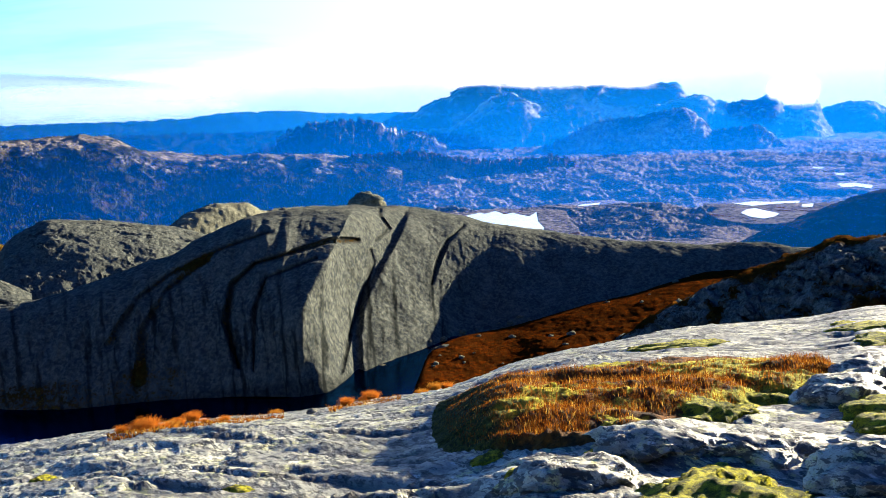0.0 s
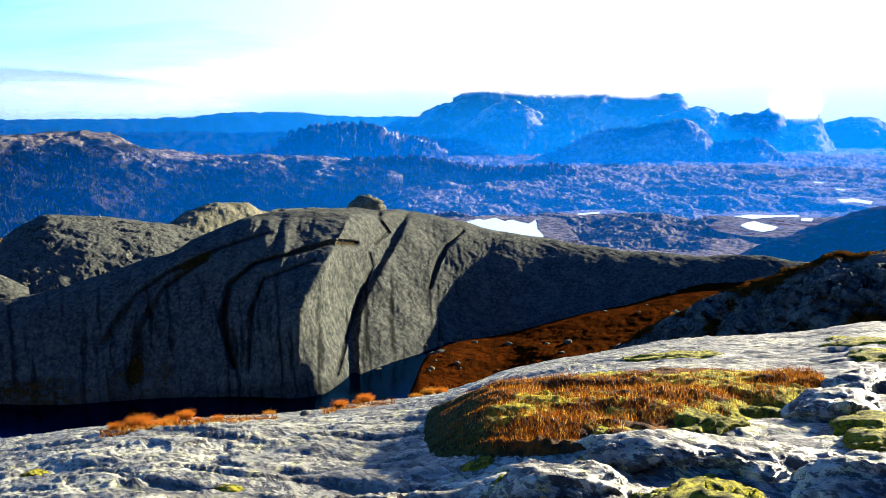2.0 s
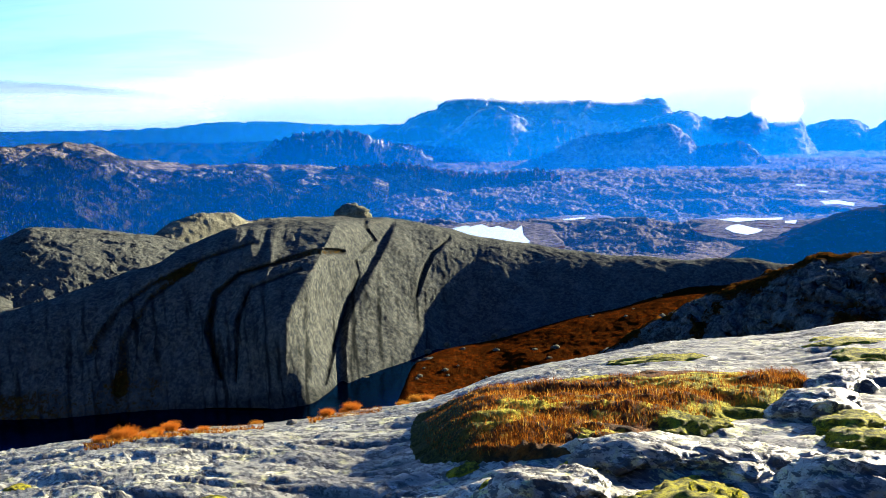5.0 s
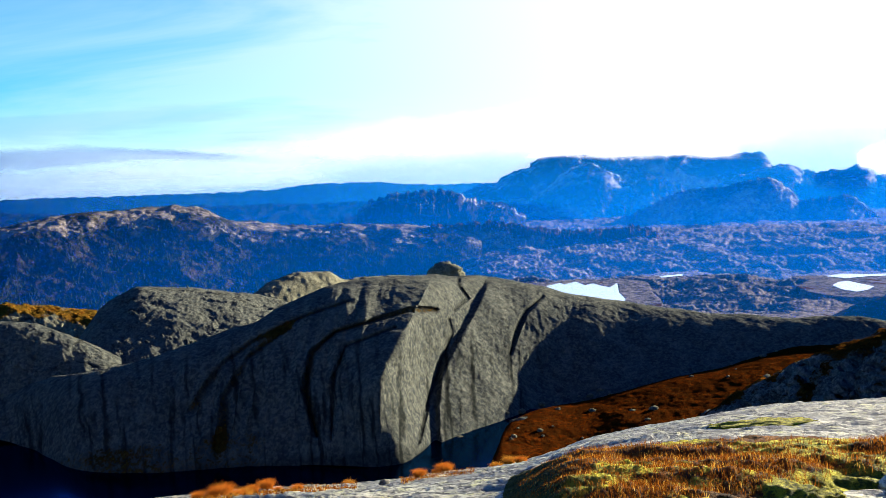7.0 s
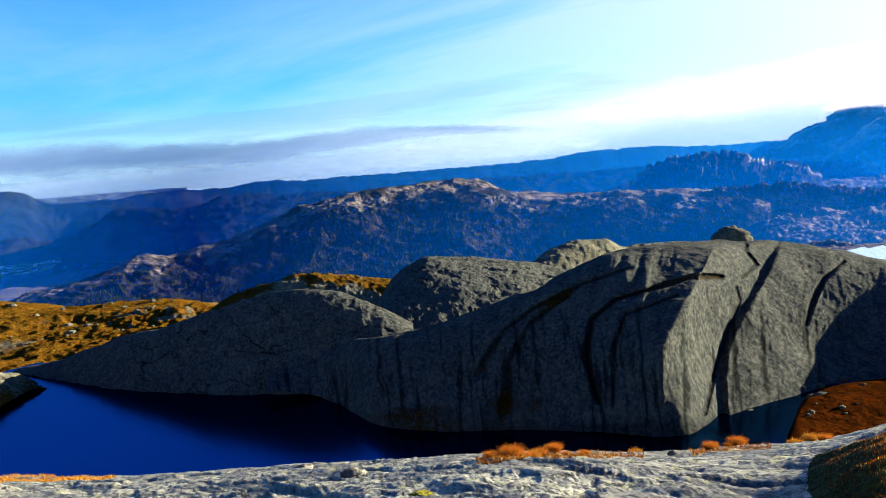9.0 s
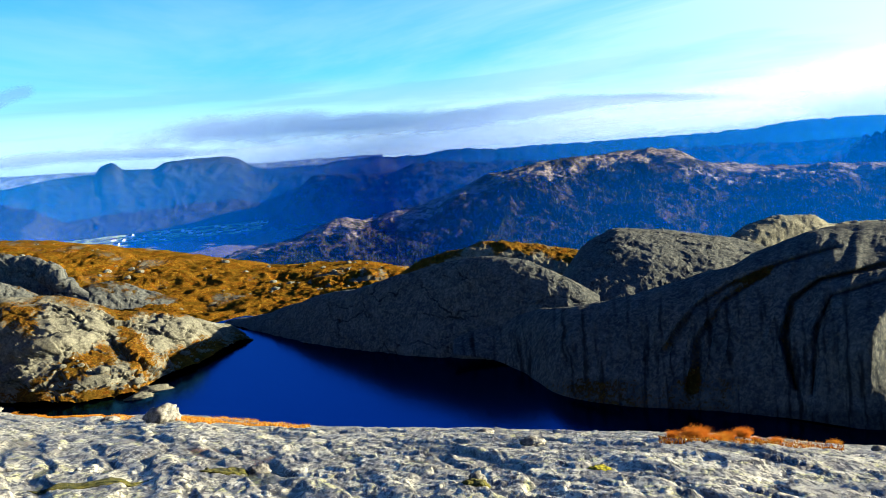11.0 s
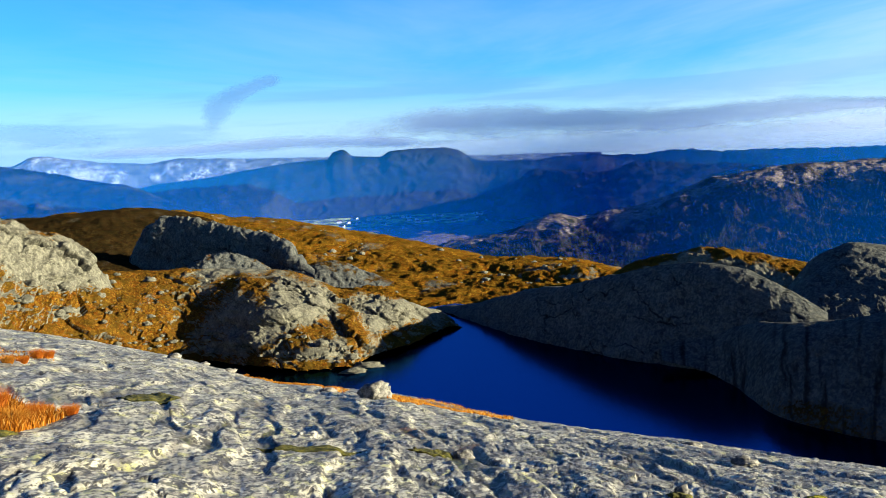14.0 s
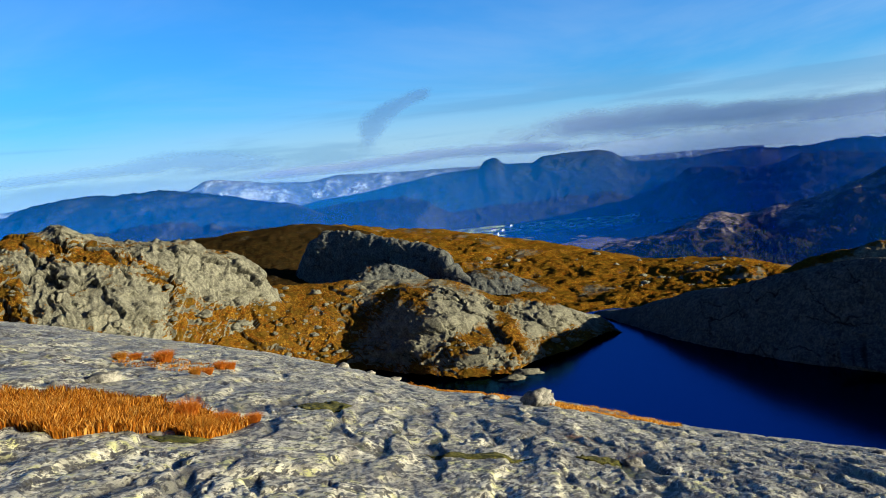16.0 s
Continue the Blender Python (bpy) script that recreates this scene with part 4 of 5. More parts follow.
# left half of the heath hill, its cast shadow put into the colour
landform("shaded_shoulder", [(90, -3.2, 380), (82, -2.7, 382), (77.5, -2.4, 384), (74.6, -2.3, 384), (71.3, -2.1, 384), (68.5, -2.35, 382), (66.6, -2.75, 378), (65.0, -3.4, 372)],
         [(90, -7.5, 240), (74, -7.2, 262), (69.5, -6.6, 290), (65.0, -3.8, 345)], M_SHADE_HEATH, 260, 80, bulge=1.3, lump=2.0, lump_size=16, crag=0.8, crag_size=5, bare=0.6, patch=24, label="shoulder of the hill, coloured dark olive-brown for its shade", category="hill")
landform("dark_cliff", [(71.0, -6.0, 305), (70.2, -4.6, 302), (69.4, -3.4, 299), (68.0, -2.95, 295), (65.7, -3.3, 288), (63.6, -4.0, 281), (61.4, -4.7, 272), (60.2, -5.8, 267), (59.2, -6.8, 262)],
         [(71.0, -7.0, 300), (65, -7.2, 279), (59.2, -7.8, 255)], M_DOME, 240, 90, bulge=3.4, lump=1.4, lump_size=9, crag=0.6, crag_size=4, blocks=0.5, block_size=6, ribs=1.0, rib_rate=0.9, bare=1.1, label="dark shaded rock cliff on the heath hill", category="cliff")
landform("cliff_foot_rock", [(67.8, -6.4, 262), (66.3, -5.6, 262), (65, -5.3, 262), (63.6, -5.7, 262), (62, -6.5, 262)], [(67.8, -7, 255), (62, -7, 255)], M_DOME, 90, 40, bulge=2.6, lump=0.7, lump_size=5, crag=0.5, crag_size=3,
         blocks=0.7, block_size=5, bare=0.95, label="pale weathered rock at the foot of the cliff", category="rock")
landform("heath_outcrop", [(60.8, -6.9, 270), (59.6, -6.5, 270), (58.4, -6.3, 270), (57.2, -6.5, 270), (55.8, -7.2, 270), (54, -7.9, 268)], [(60.8, -7.6, 258), (54, -8.6, 256)], M_DOME, 110, 40, bulge=2.4, lump=0.6, lump_size=5, crag=0.5, crag_size=3,
         blocks=0.4, block_size=5, bare=0.9, label="grey whaleback outcrop in the heath", category="rock")

# ---- distance ----
def wooded_growth(B, E, V, N, P):
    return 1.05 - 0.75 * smooth(V, 0.6, 1.0) + 0.8 * fbm(P / 70.0, 4) + 0.4 * fbm(P / 18.0, 3)

landform("wooded_hill", [(57, -8.2, 1150), (54, -6.8, 1150), (51.5, -6.0, 1150), (48.3, -5.4, 1160), (44.9, -4.5, 1170), (42.9, -4.2, 1180), (41.6, -4.5, 1190), (38, -3.8, 1210), (34.3, -2.5, 1240), (30.5, -1.75, 1260), (26.7, -1.55, 1280), (23, -1.3, 1290), (21.1, -1.5, 1290), (19.3, -2.2, 1290),
          (16.7, -2.6, 1280), (14.3, -2.9, 1270), (12.5, -2.9, 1260), (10, -3.2, 1250), (7, -3.5, 1240), (3, -4.2, 1240)], [(57, -10.5, 800), (48, -11, 800), (40, -12, 820), (20, -12, 850), (3, -10, 900)], M_FAR, 900, 200, bulge=1.25, lump=16, lump_size=130, crag=11, crag_size=45, blocks=2.2, block_size=26, jag=0.05,
         growth=wooded_growth, label="long wooded hill with bare rocky tops, in blue shade", category="hill")
landform("mesa", [(9.6, -5.6, 1240), (8.6, -4.8, 1240), (7.1, -4.0, 1250), (5.6, -3.5, 1260), (2.6, -3.6, 1280), (-0.3, -4.0, 1300), (-4.1, -4.3, 1320), (-6.7, -4.1, 1330), (-8.1, -4.4, 1330), (-8.8, -5.0, 1330), (-9.4, -5.6, 1330)],
         [(9.6, -6.2, 1190), (-9.4, -5.8, 1260)], M_MOOR, 400, 90, bulge=3.0, lump=4, lump_size=60, crag=4, crag_size=24, blocks=3, block_size=30, ribs=9, rib_rate=2.4, jag=0.06, bare=0.7, patch=80, label="flat-topped rock ridge with a dark cliff", category="ridge")
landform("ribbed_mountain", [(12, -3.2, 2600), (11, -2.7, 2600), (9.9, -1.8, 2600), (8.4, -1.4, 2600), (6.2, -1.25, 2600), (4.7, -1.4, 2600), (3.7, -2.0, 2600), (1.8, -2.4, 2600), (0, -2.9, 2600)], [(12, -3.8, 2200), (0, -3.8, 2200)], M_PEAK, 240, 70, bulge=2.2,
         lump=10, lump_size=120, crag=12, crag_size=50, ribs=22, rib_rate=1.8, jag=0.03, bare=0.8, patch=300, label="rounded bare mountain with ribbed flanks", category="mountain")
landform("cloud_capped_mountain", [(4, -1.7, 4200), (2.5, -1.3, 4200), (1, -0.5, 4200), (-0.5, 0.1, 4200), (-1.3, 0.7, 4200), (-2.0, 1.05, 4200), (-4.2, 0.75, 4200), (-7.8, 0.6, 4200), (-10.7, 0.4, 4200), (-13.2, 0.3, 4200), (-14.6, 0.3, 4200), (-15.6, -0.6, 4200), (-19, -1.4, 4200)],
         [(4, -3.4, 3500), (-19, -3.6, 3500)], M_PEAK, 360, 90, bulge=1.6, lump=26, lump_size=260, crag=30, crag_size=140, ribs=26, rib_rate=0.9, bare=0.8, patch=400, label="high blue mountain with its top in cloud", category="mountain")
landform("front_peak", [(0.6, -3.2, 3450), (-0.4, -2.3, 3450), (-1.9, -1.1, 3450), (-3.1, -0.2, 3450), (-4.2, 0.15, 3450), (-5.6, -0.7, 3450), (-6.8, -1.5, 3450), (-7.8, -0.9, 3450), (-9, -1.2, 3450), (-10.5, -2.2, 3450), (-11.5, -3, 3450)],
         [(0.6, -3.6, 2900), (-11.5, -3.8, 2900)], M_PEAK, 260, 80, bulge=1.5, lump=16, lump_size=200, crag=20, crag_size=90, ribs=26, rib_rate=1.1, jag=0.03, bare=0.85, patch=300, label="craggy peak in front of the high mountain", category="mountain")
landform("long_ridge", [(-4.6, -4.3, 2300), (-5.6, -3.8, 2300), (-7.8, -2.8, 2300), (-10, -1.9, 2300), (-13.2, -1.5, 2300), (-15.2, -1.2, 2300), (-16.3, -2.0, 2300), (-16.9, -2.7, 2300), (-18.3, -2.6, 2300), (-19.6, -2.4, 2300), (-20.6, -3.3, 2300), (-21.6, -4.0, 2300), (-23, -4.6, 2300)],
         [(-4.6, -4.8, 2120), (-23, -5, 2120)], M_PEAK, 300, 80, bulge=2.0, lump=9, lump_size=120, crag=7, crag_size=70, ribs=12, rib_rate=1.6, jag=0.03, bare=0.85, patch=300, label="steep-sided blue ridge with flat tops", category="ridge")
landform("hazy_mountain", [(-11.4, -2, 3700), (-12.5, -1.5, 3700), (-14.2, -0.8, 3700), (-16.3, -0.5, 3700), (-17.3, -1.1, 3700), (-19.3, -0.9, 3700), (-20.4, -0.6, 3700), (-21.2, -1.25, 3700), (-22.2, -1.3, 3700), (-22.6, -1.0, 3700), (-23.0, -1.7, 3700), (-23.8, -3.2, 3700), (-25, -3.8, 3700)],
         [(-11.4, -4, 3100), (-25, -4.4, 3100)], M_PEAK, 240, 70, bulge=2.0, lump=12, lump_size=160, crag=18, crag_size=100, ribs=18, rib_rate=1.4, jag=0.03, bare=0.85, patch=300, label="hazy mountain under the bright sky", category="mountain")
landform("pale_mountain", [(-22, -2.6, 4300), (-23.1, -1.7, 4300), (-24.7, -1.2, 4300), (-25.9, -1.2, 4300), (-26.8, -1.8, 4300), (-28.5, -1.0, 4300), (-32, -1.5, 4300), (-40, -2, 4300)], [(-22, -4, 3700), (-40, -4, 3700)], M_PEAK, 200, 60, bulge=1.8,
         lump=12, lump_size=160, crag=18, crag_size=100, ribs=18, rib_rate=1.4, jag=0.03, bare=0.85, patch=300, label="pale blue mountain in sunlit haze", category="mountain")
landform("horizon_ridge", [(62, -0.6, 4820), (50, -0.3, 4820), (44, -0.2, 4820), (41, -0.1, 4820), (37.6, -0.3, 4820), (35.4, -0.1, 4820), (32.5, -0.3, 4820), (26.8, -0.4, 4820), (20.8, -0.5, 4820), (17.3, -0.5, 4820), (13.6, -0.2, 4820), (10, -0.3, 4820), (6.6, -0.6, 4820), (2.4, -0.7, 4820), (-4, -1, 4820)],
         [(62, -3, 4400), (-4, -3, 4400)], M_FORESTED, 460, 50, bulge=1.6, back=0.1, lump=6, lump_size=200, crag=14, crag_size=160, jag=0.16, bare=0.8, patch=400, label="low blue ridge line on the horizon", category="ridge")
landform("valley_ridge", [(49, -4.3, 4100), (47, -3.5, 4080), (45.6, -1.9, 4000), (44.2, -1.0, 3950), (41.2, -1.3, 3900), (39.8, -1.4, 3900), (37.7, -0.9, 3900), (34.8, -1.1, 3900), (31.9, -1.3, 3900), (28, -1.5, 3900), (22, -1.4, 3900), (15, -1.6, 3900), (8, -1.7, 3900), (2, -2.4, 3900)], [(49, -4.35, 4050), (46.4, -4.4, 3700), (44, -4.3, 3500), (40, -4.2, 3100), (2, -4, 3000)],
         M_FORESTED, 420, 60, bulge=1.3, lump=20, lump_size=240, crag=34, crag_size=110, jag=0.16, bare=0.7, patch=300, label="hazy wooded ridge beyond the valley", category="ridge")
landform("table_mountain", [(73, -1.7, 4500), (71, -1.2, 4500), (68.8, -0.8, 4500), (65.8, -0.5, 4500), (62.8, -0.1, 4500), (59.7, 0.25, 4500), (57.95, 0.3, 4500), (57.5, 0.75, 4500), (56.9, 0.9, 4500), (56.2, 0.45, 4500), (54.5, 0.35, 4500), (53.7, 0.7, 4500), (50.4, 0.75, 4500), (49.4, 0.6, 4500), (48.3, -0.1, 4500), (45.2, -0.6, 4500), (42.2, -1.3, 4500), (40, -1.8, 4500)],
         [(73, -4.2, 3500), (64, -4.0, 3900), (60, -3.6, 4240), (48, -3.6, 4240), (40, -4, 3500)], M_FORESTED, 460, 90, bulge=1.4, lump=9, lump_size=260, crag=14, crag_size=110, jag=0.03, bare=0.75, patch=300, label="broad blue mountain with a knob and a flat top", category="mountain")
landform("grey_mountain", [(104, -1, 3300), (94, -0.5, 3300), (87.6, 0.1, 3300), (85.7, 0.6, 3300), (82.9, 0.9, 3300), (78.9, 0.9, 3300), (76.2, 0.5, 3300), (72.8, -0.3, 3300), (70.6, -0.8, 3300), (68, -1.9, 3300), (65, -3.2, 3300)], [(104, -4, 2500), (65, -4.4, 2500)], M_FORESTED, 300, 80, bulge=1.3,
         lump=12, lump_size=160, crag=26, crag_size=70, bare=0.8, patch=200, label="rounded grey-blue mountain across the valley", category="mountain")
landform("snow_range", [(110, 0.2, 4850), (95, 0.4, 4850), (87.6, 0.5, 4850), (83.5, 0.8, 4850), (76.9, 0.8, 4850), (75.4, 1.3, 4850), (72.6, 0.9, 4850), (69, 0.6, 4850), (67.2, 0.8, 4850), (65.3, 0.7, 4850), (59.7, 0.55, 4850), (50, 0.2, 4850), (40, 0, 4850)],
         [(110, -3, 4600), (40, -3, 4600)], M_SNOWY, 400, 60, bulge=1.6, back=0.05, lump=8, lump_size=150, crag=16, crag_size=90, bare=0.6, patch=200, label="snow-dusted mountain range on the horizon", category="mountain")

FJORD = [(60, -4.5), (57.5, -4.6), (55.5, -4.95), (53.6, -5.05), (51, -4.9), (48.8, -4.5), (47.0, -4.12), (49, -4.17), (51, -4.2), (53.5, -4.18), (55.7, -4.24), (60, -4.2)]
pool("water_fjord", [(b, 291.0 / -tan(e)) for b, e in FJORD], -256.0, M_FJORD, "arm of a blue fjord on the valley floor")

def valley_shore():
    b, r = np.linspace(43, 62, 200), np.linspace(3940, 4330, 60)
    B, R = np.meshgrid(b, r, indexing="ij")
    P = place(B, R, 0 * B)
    P[..., 2] = -257 + 0.105 * (R - 3950) + 5 * fbm(P / 90, 3)
    ob = new("valley_shore", mesh_of("valley_shore", P.reshape(-1, 3), grid_faces(200, 60), M_FIELD))
    return tagged(ob, "strip of green fields along the fjord's far shore", "field", "", "structure")

valley_shore()

for k, pts in enumerate(LAKES):
    rim, z = lake_rim(pts), lake_level(pts)
    pool("water_moor_lake_%d" % (k + 1), [(math.degrees(math.atan2(-p[0], p[1])), math.hypot(*p)) for p in rim], z, M_LAKE, WHITE)

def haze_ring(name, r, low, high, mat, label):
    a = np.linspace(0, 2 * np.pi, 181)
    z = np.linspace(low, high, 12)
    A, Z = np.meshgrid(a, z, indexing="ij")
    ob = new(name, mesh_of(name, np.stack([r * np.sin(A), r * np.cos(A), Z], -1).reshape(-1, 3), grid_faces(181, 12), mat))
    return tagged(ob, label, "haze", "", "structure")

# haze is put in as blue-coloured ring sheets between the hills
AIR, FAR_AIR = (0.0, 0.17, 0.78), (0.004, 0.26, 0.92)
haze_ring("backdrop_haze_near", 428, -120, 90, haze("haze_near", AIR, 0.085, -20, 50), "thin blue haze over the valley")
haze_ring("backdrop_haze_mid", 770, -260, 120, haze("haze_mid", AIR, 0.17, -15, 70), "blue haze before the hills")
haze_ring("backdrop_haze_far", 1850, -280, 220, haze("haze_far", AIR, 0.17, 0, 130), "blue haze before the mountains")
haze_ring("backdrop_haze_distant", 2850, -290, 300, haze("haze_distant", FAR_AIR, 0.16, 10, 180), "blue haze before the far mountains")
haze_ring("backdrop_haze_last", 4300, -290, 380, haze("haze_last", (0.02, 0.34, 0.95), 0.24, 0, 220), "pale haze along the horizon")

# ---- growth on the slab ----
def part(name, me, parent, label=""):
    ob = new(name, me)
    ob.parent = parent
    return tagged(ob, label)

def blades(name, roots, heights, mat, seed, lean=0.35, width=0.012, drift=(0, 0)):
    """Grass: one bent, tapering blade for each root."""
    rnd = np.random.RandomState(seed)
    n = len(roots)
    a = rnd.uniform(0, 2 * np.pi, n)
    side = np.stack([np.cos(a), np.sin(a), np.zeros(n)], -1) * (width * rnd.uniform(0.6, 1.3, n))[:, None]
    t = rnd.uniform(0, 2 * np.pi, n)
    tip = np.stack([np.cos(t) + drift[0], np.sin(t) + drift[1], np.zeros(n)], -1) * (lean * rnd.uniform(0.1, 1.0, n) * heights)[:, None]
    up = np.zeros((n, 3))
    up[:, 2] = heights
    low = roots - (0, 0, 0.03)
    mid = roots + up * 0.55 + tip * 0.35
    V = np.stack([low - side, low + side, mid - side * 0.8, mid + side * 0.8, roots + up + tip], 1).reshape(-1, 3)
    k = np.arange(n)[:, None] * 5
    F = np.concatenate([k + (0, 1, 3), k + (0, 3, 2), k + (2, 3, 4)])
    return mesh_of(name, V, F, mat, False)

def lump_mesh(name, size, mat, seed, rough=0.25, detail=3, flat=0.0, sharp=False, grid=4):
    """A weathered stone or a cushion: a ball with facets, hollows and a flattened foot, resting on z = 0."""
    bm = bmesh.new()
    bmesh.ops.create_icosphere(bm, subdivisions=grid, radius=1.0)
    P = np.array([v.co[:] for v in bm.verts])
    off = seed * 7.31
    if sharp:
        d1, d2, idn, face = cells(P * 1.1 + off)
        P = P * (1 + rough * 0.5 * (idn - 0.5) + 0.6 * rough * face)[:, None]
    P = P * (1 + rough * fbm(P * 1.2 + off, 3) + rough * 0.35 * fbm(P * detail * 1.6 + off, 3, 0.6, True))[:, None]
    P[:, 2] = np.where(P[:, 2] < -0.35, -0.35 + 0.2 * (P[:, 2] + 0.35), P[:, 2]) + 0.35
    P = P * size
    for v, p in zip(bm.verts, P):
        v.co = p
        v.index = -1
    for f in bm.faces:
        f.smooth = True
    me = bpy.data.meshes.new(name)
    bm.to_mesh(me)
    bm.free()
    me.materials.append(mat)
    return me

def spread(corners, n, seed):
    """n random (bearing, height angle) pairs inside a ring of corners."""
    rnd = np.random.RandomState(seed)
    c = np.array(corners)
    out = []
    lo, hi = c.min(0), c.max(0)
    while len(out) < n:
        p = rnd.uniform(lo, hi)
        inside = False
        for k in range(len(c)):
            (x0, y0), (x1, y1) = c[k], c[k - 1]
            if (y0 > p[1]) != (y1 > p[1]) and p[0] < (x1 - x0) * (p[1] - y0) / (y1 - y0) + x0:
                inside = not inside
        if inside:
            out.append(p)
    return np.array(out)

def seat(b, e, sink=0.0):
    """The place on the slab that is seen at a bearing and a height angle."""
    p = on_slab(b, slab_dist(np.atleast_1d(float(b)), e))[0]
    return Vector((p[0], p[1], p[2] - sink))

# the great cushion of turf, moss and dead grass
def turf_bank():
    top = [(3.4, -20.4), (2.3, -20.0), (0.3, -19.6), (-3.65, -18.4), (-7.5, -17.9), (-10.5, -17.5), (-15, -17.2), (-18.5, -17.0), (-22.6, -16.9), (-25.2, -17.1)]
    bot = [(3.4, -22.2), (2.3, -22.9), (-1.5, -23.1), (-5.5, -22.9), (-10.9, -22.6), (-15, -20.8), (-18.6, -20.0), (-22.7, -18.5), (-25.2, -17.3)]
    b = np.linspace(-25.2, 3.4, 420)
    v = np.linspace(0, 1, 110)
    B, V = np.meshgrid(b, v, indexing="ij")
    E = curve(bot, B) + (curve(top, B) - curve(bot, B)) * V
    Pb = on_slab(B.ravel(), slab_dist(B.ravel(), E.ravel())).reshape(*B.shape, 3)
    hill = np.clip(np.sin(np.pi * np.clip(V * 0.98 + 0.01, 0, 1)), 0, 1) ** 0.55 * smooth(np.minimum(B + 25.2, (3.4 - B) * 0.32), 0, 2.0)
    tall = 0.13 + 0.12 * smooth(B, -9, -1)
    h = hill * (tall + 0.09 * fbm(Pb / 0.8, 4) + 0.05 * fbm(Pb / 0.22, 3)) - 0.03
    P = Pb.copy()
    P[..., 2] += h
    moss = fbm(Pb / 1.1 + 9, 4) + 0.5 * smooth(-B, 12, 22) - 0.15
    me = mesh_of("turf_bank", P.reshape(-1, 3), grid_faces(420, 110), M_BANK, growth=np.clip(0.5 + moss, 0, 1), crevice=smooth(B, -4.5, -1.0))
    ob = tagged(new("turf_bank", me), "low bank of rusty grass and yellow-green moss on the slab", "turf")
    rnd = np.random.RandomState(3)
    i = rnd.randint(0, 420, 90000)
    j = rnd.randint(0, 110, 90000)
    ok = (h[i, j] > 0.05) & (moss[i, j] < rnd.uniform(-0.25, 0.4, 90000))
    i, j = i[ok][:17000], j[ok][:17000]
    roots = P[i, j] + rnd.normal(0, 0.012, (len(i), 3)) * (1, 1, 0)
    part("grass", blades("grass", roots, rnd.uniform(0.02, 0.07, len(i)) * (0.15 + 0.85 * smooth(-b[i], 0.5, 5.0)), M_RUSTY, 4, 1.1, 0.0022, (-0.3, 0.0)), ob, "thin dead grass, rust and straw coloured")
    return ob, P, h, moss

m, n = material("turf_and_moss")
grow = n.put("ShaderNodeAttribute", {"attribute_name": "growth"}).outputs["Fac"]
co = n.put("ShaderNodeTexCoord").outputs["Object"]
a1, a2 = n.noise(co, 7.0, 5, 0.65), n.noise(co, 40.0, 4, 0.7)
c1 = n.mix(n.step(a1, 0.35, 0.65), (0.035, 0.02, 0.006), (0.17, 0.065, 0.01))
c2 = n.mix(n.step(a1, 0.38, 0.62), (0.10, 0.11, 0.008), (0.42, 0.38, 0.022))
c3 = n.mix(n.step(n.math("ADD", grow, n.math("MULTIPLY", n.math("SUBTRACT", a1, 0.5), 0.8)), 0.5, 0.66), c1, c2)
c3 = n.mix(n.math("MULTIPLY", n.step(a2, 0.5, 0.68), 0.6), c3, (0.02, 0.016, 0.004))
# dark olive on the left flank: moss with its shade painted in
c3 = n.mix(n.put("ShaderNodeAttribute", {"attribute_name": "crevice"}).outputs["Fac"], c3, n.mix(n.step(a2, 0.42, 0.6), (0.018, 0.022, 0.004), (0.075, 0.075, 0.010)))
finish(n, c3, 0.95, n.math("ADD", a1, a2), 0.9, 0.04, Specular_IOR_Level=0.1)
M_BANK = m
BANK, BANK_P, BANK_H, BANK_MOSS = turf_bank()

def cushion(b, e, wide, deep, tall, seed, mat=None, name="moss_cushion", label="yellow-green moss cushion growing on the bare slab", category="moss"):
    d = float(slab_dist(np.array([b]), e)[0])
    me = lump_mesh(name, (1, 1, 1), mat or M_MOSS, seed, 0.3, 4, 0, False, 5)
    P = np.zeros(len(me.vertices) * 3)
    me.vertices.foreach_get("co", P)
    P = P.reshape(-1, 3)
    P[:, 2] += 0.22 * fbm(P * (3, 3, 1) + seed, 4, 0.6) + 0.10 * fbm(P * (11, 11, 3) + seed, 2, 0.6)
    P[:, :2] *= (1 + 0.35 * fbm(P * (2, 2, 0) + seed * 3, 3))[:, None]
    a = radians(b)
    x, y = P[:, 0] * wide, P[:, 1] * deep
    gx = -math.sin(a) * d + math.cos(a) * x - math.sin(a) * y
    gy = math.cos(a) * d + math.sin(a) * x + math.cos(a) * y
    bear, dist = np.degrees(np.arctan2(-gx, gy)), np.hypot(gx, gy)
    base = on_slab(bear, dist)
    base[:, 2] += (P[:, 2] - 0.36) * tall
    me.vertices.foreach_set("co", base.ravel())
    me.update()
    return tagged(new(name, me), label, category, "moss on the slab")

cushion(-17.2, -25.6, 0.40, 0.62, 0.10, 1, label="large bright yellow-green moss cushion on the bare slab")
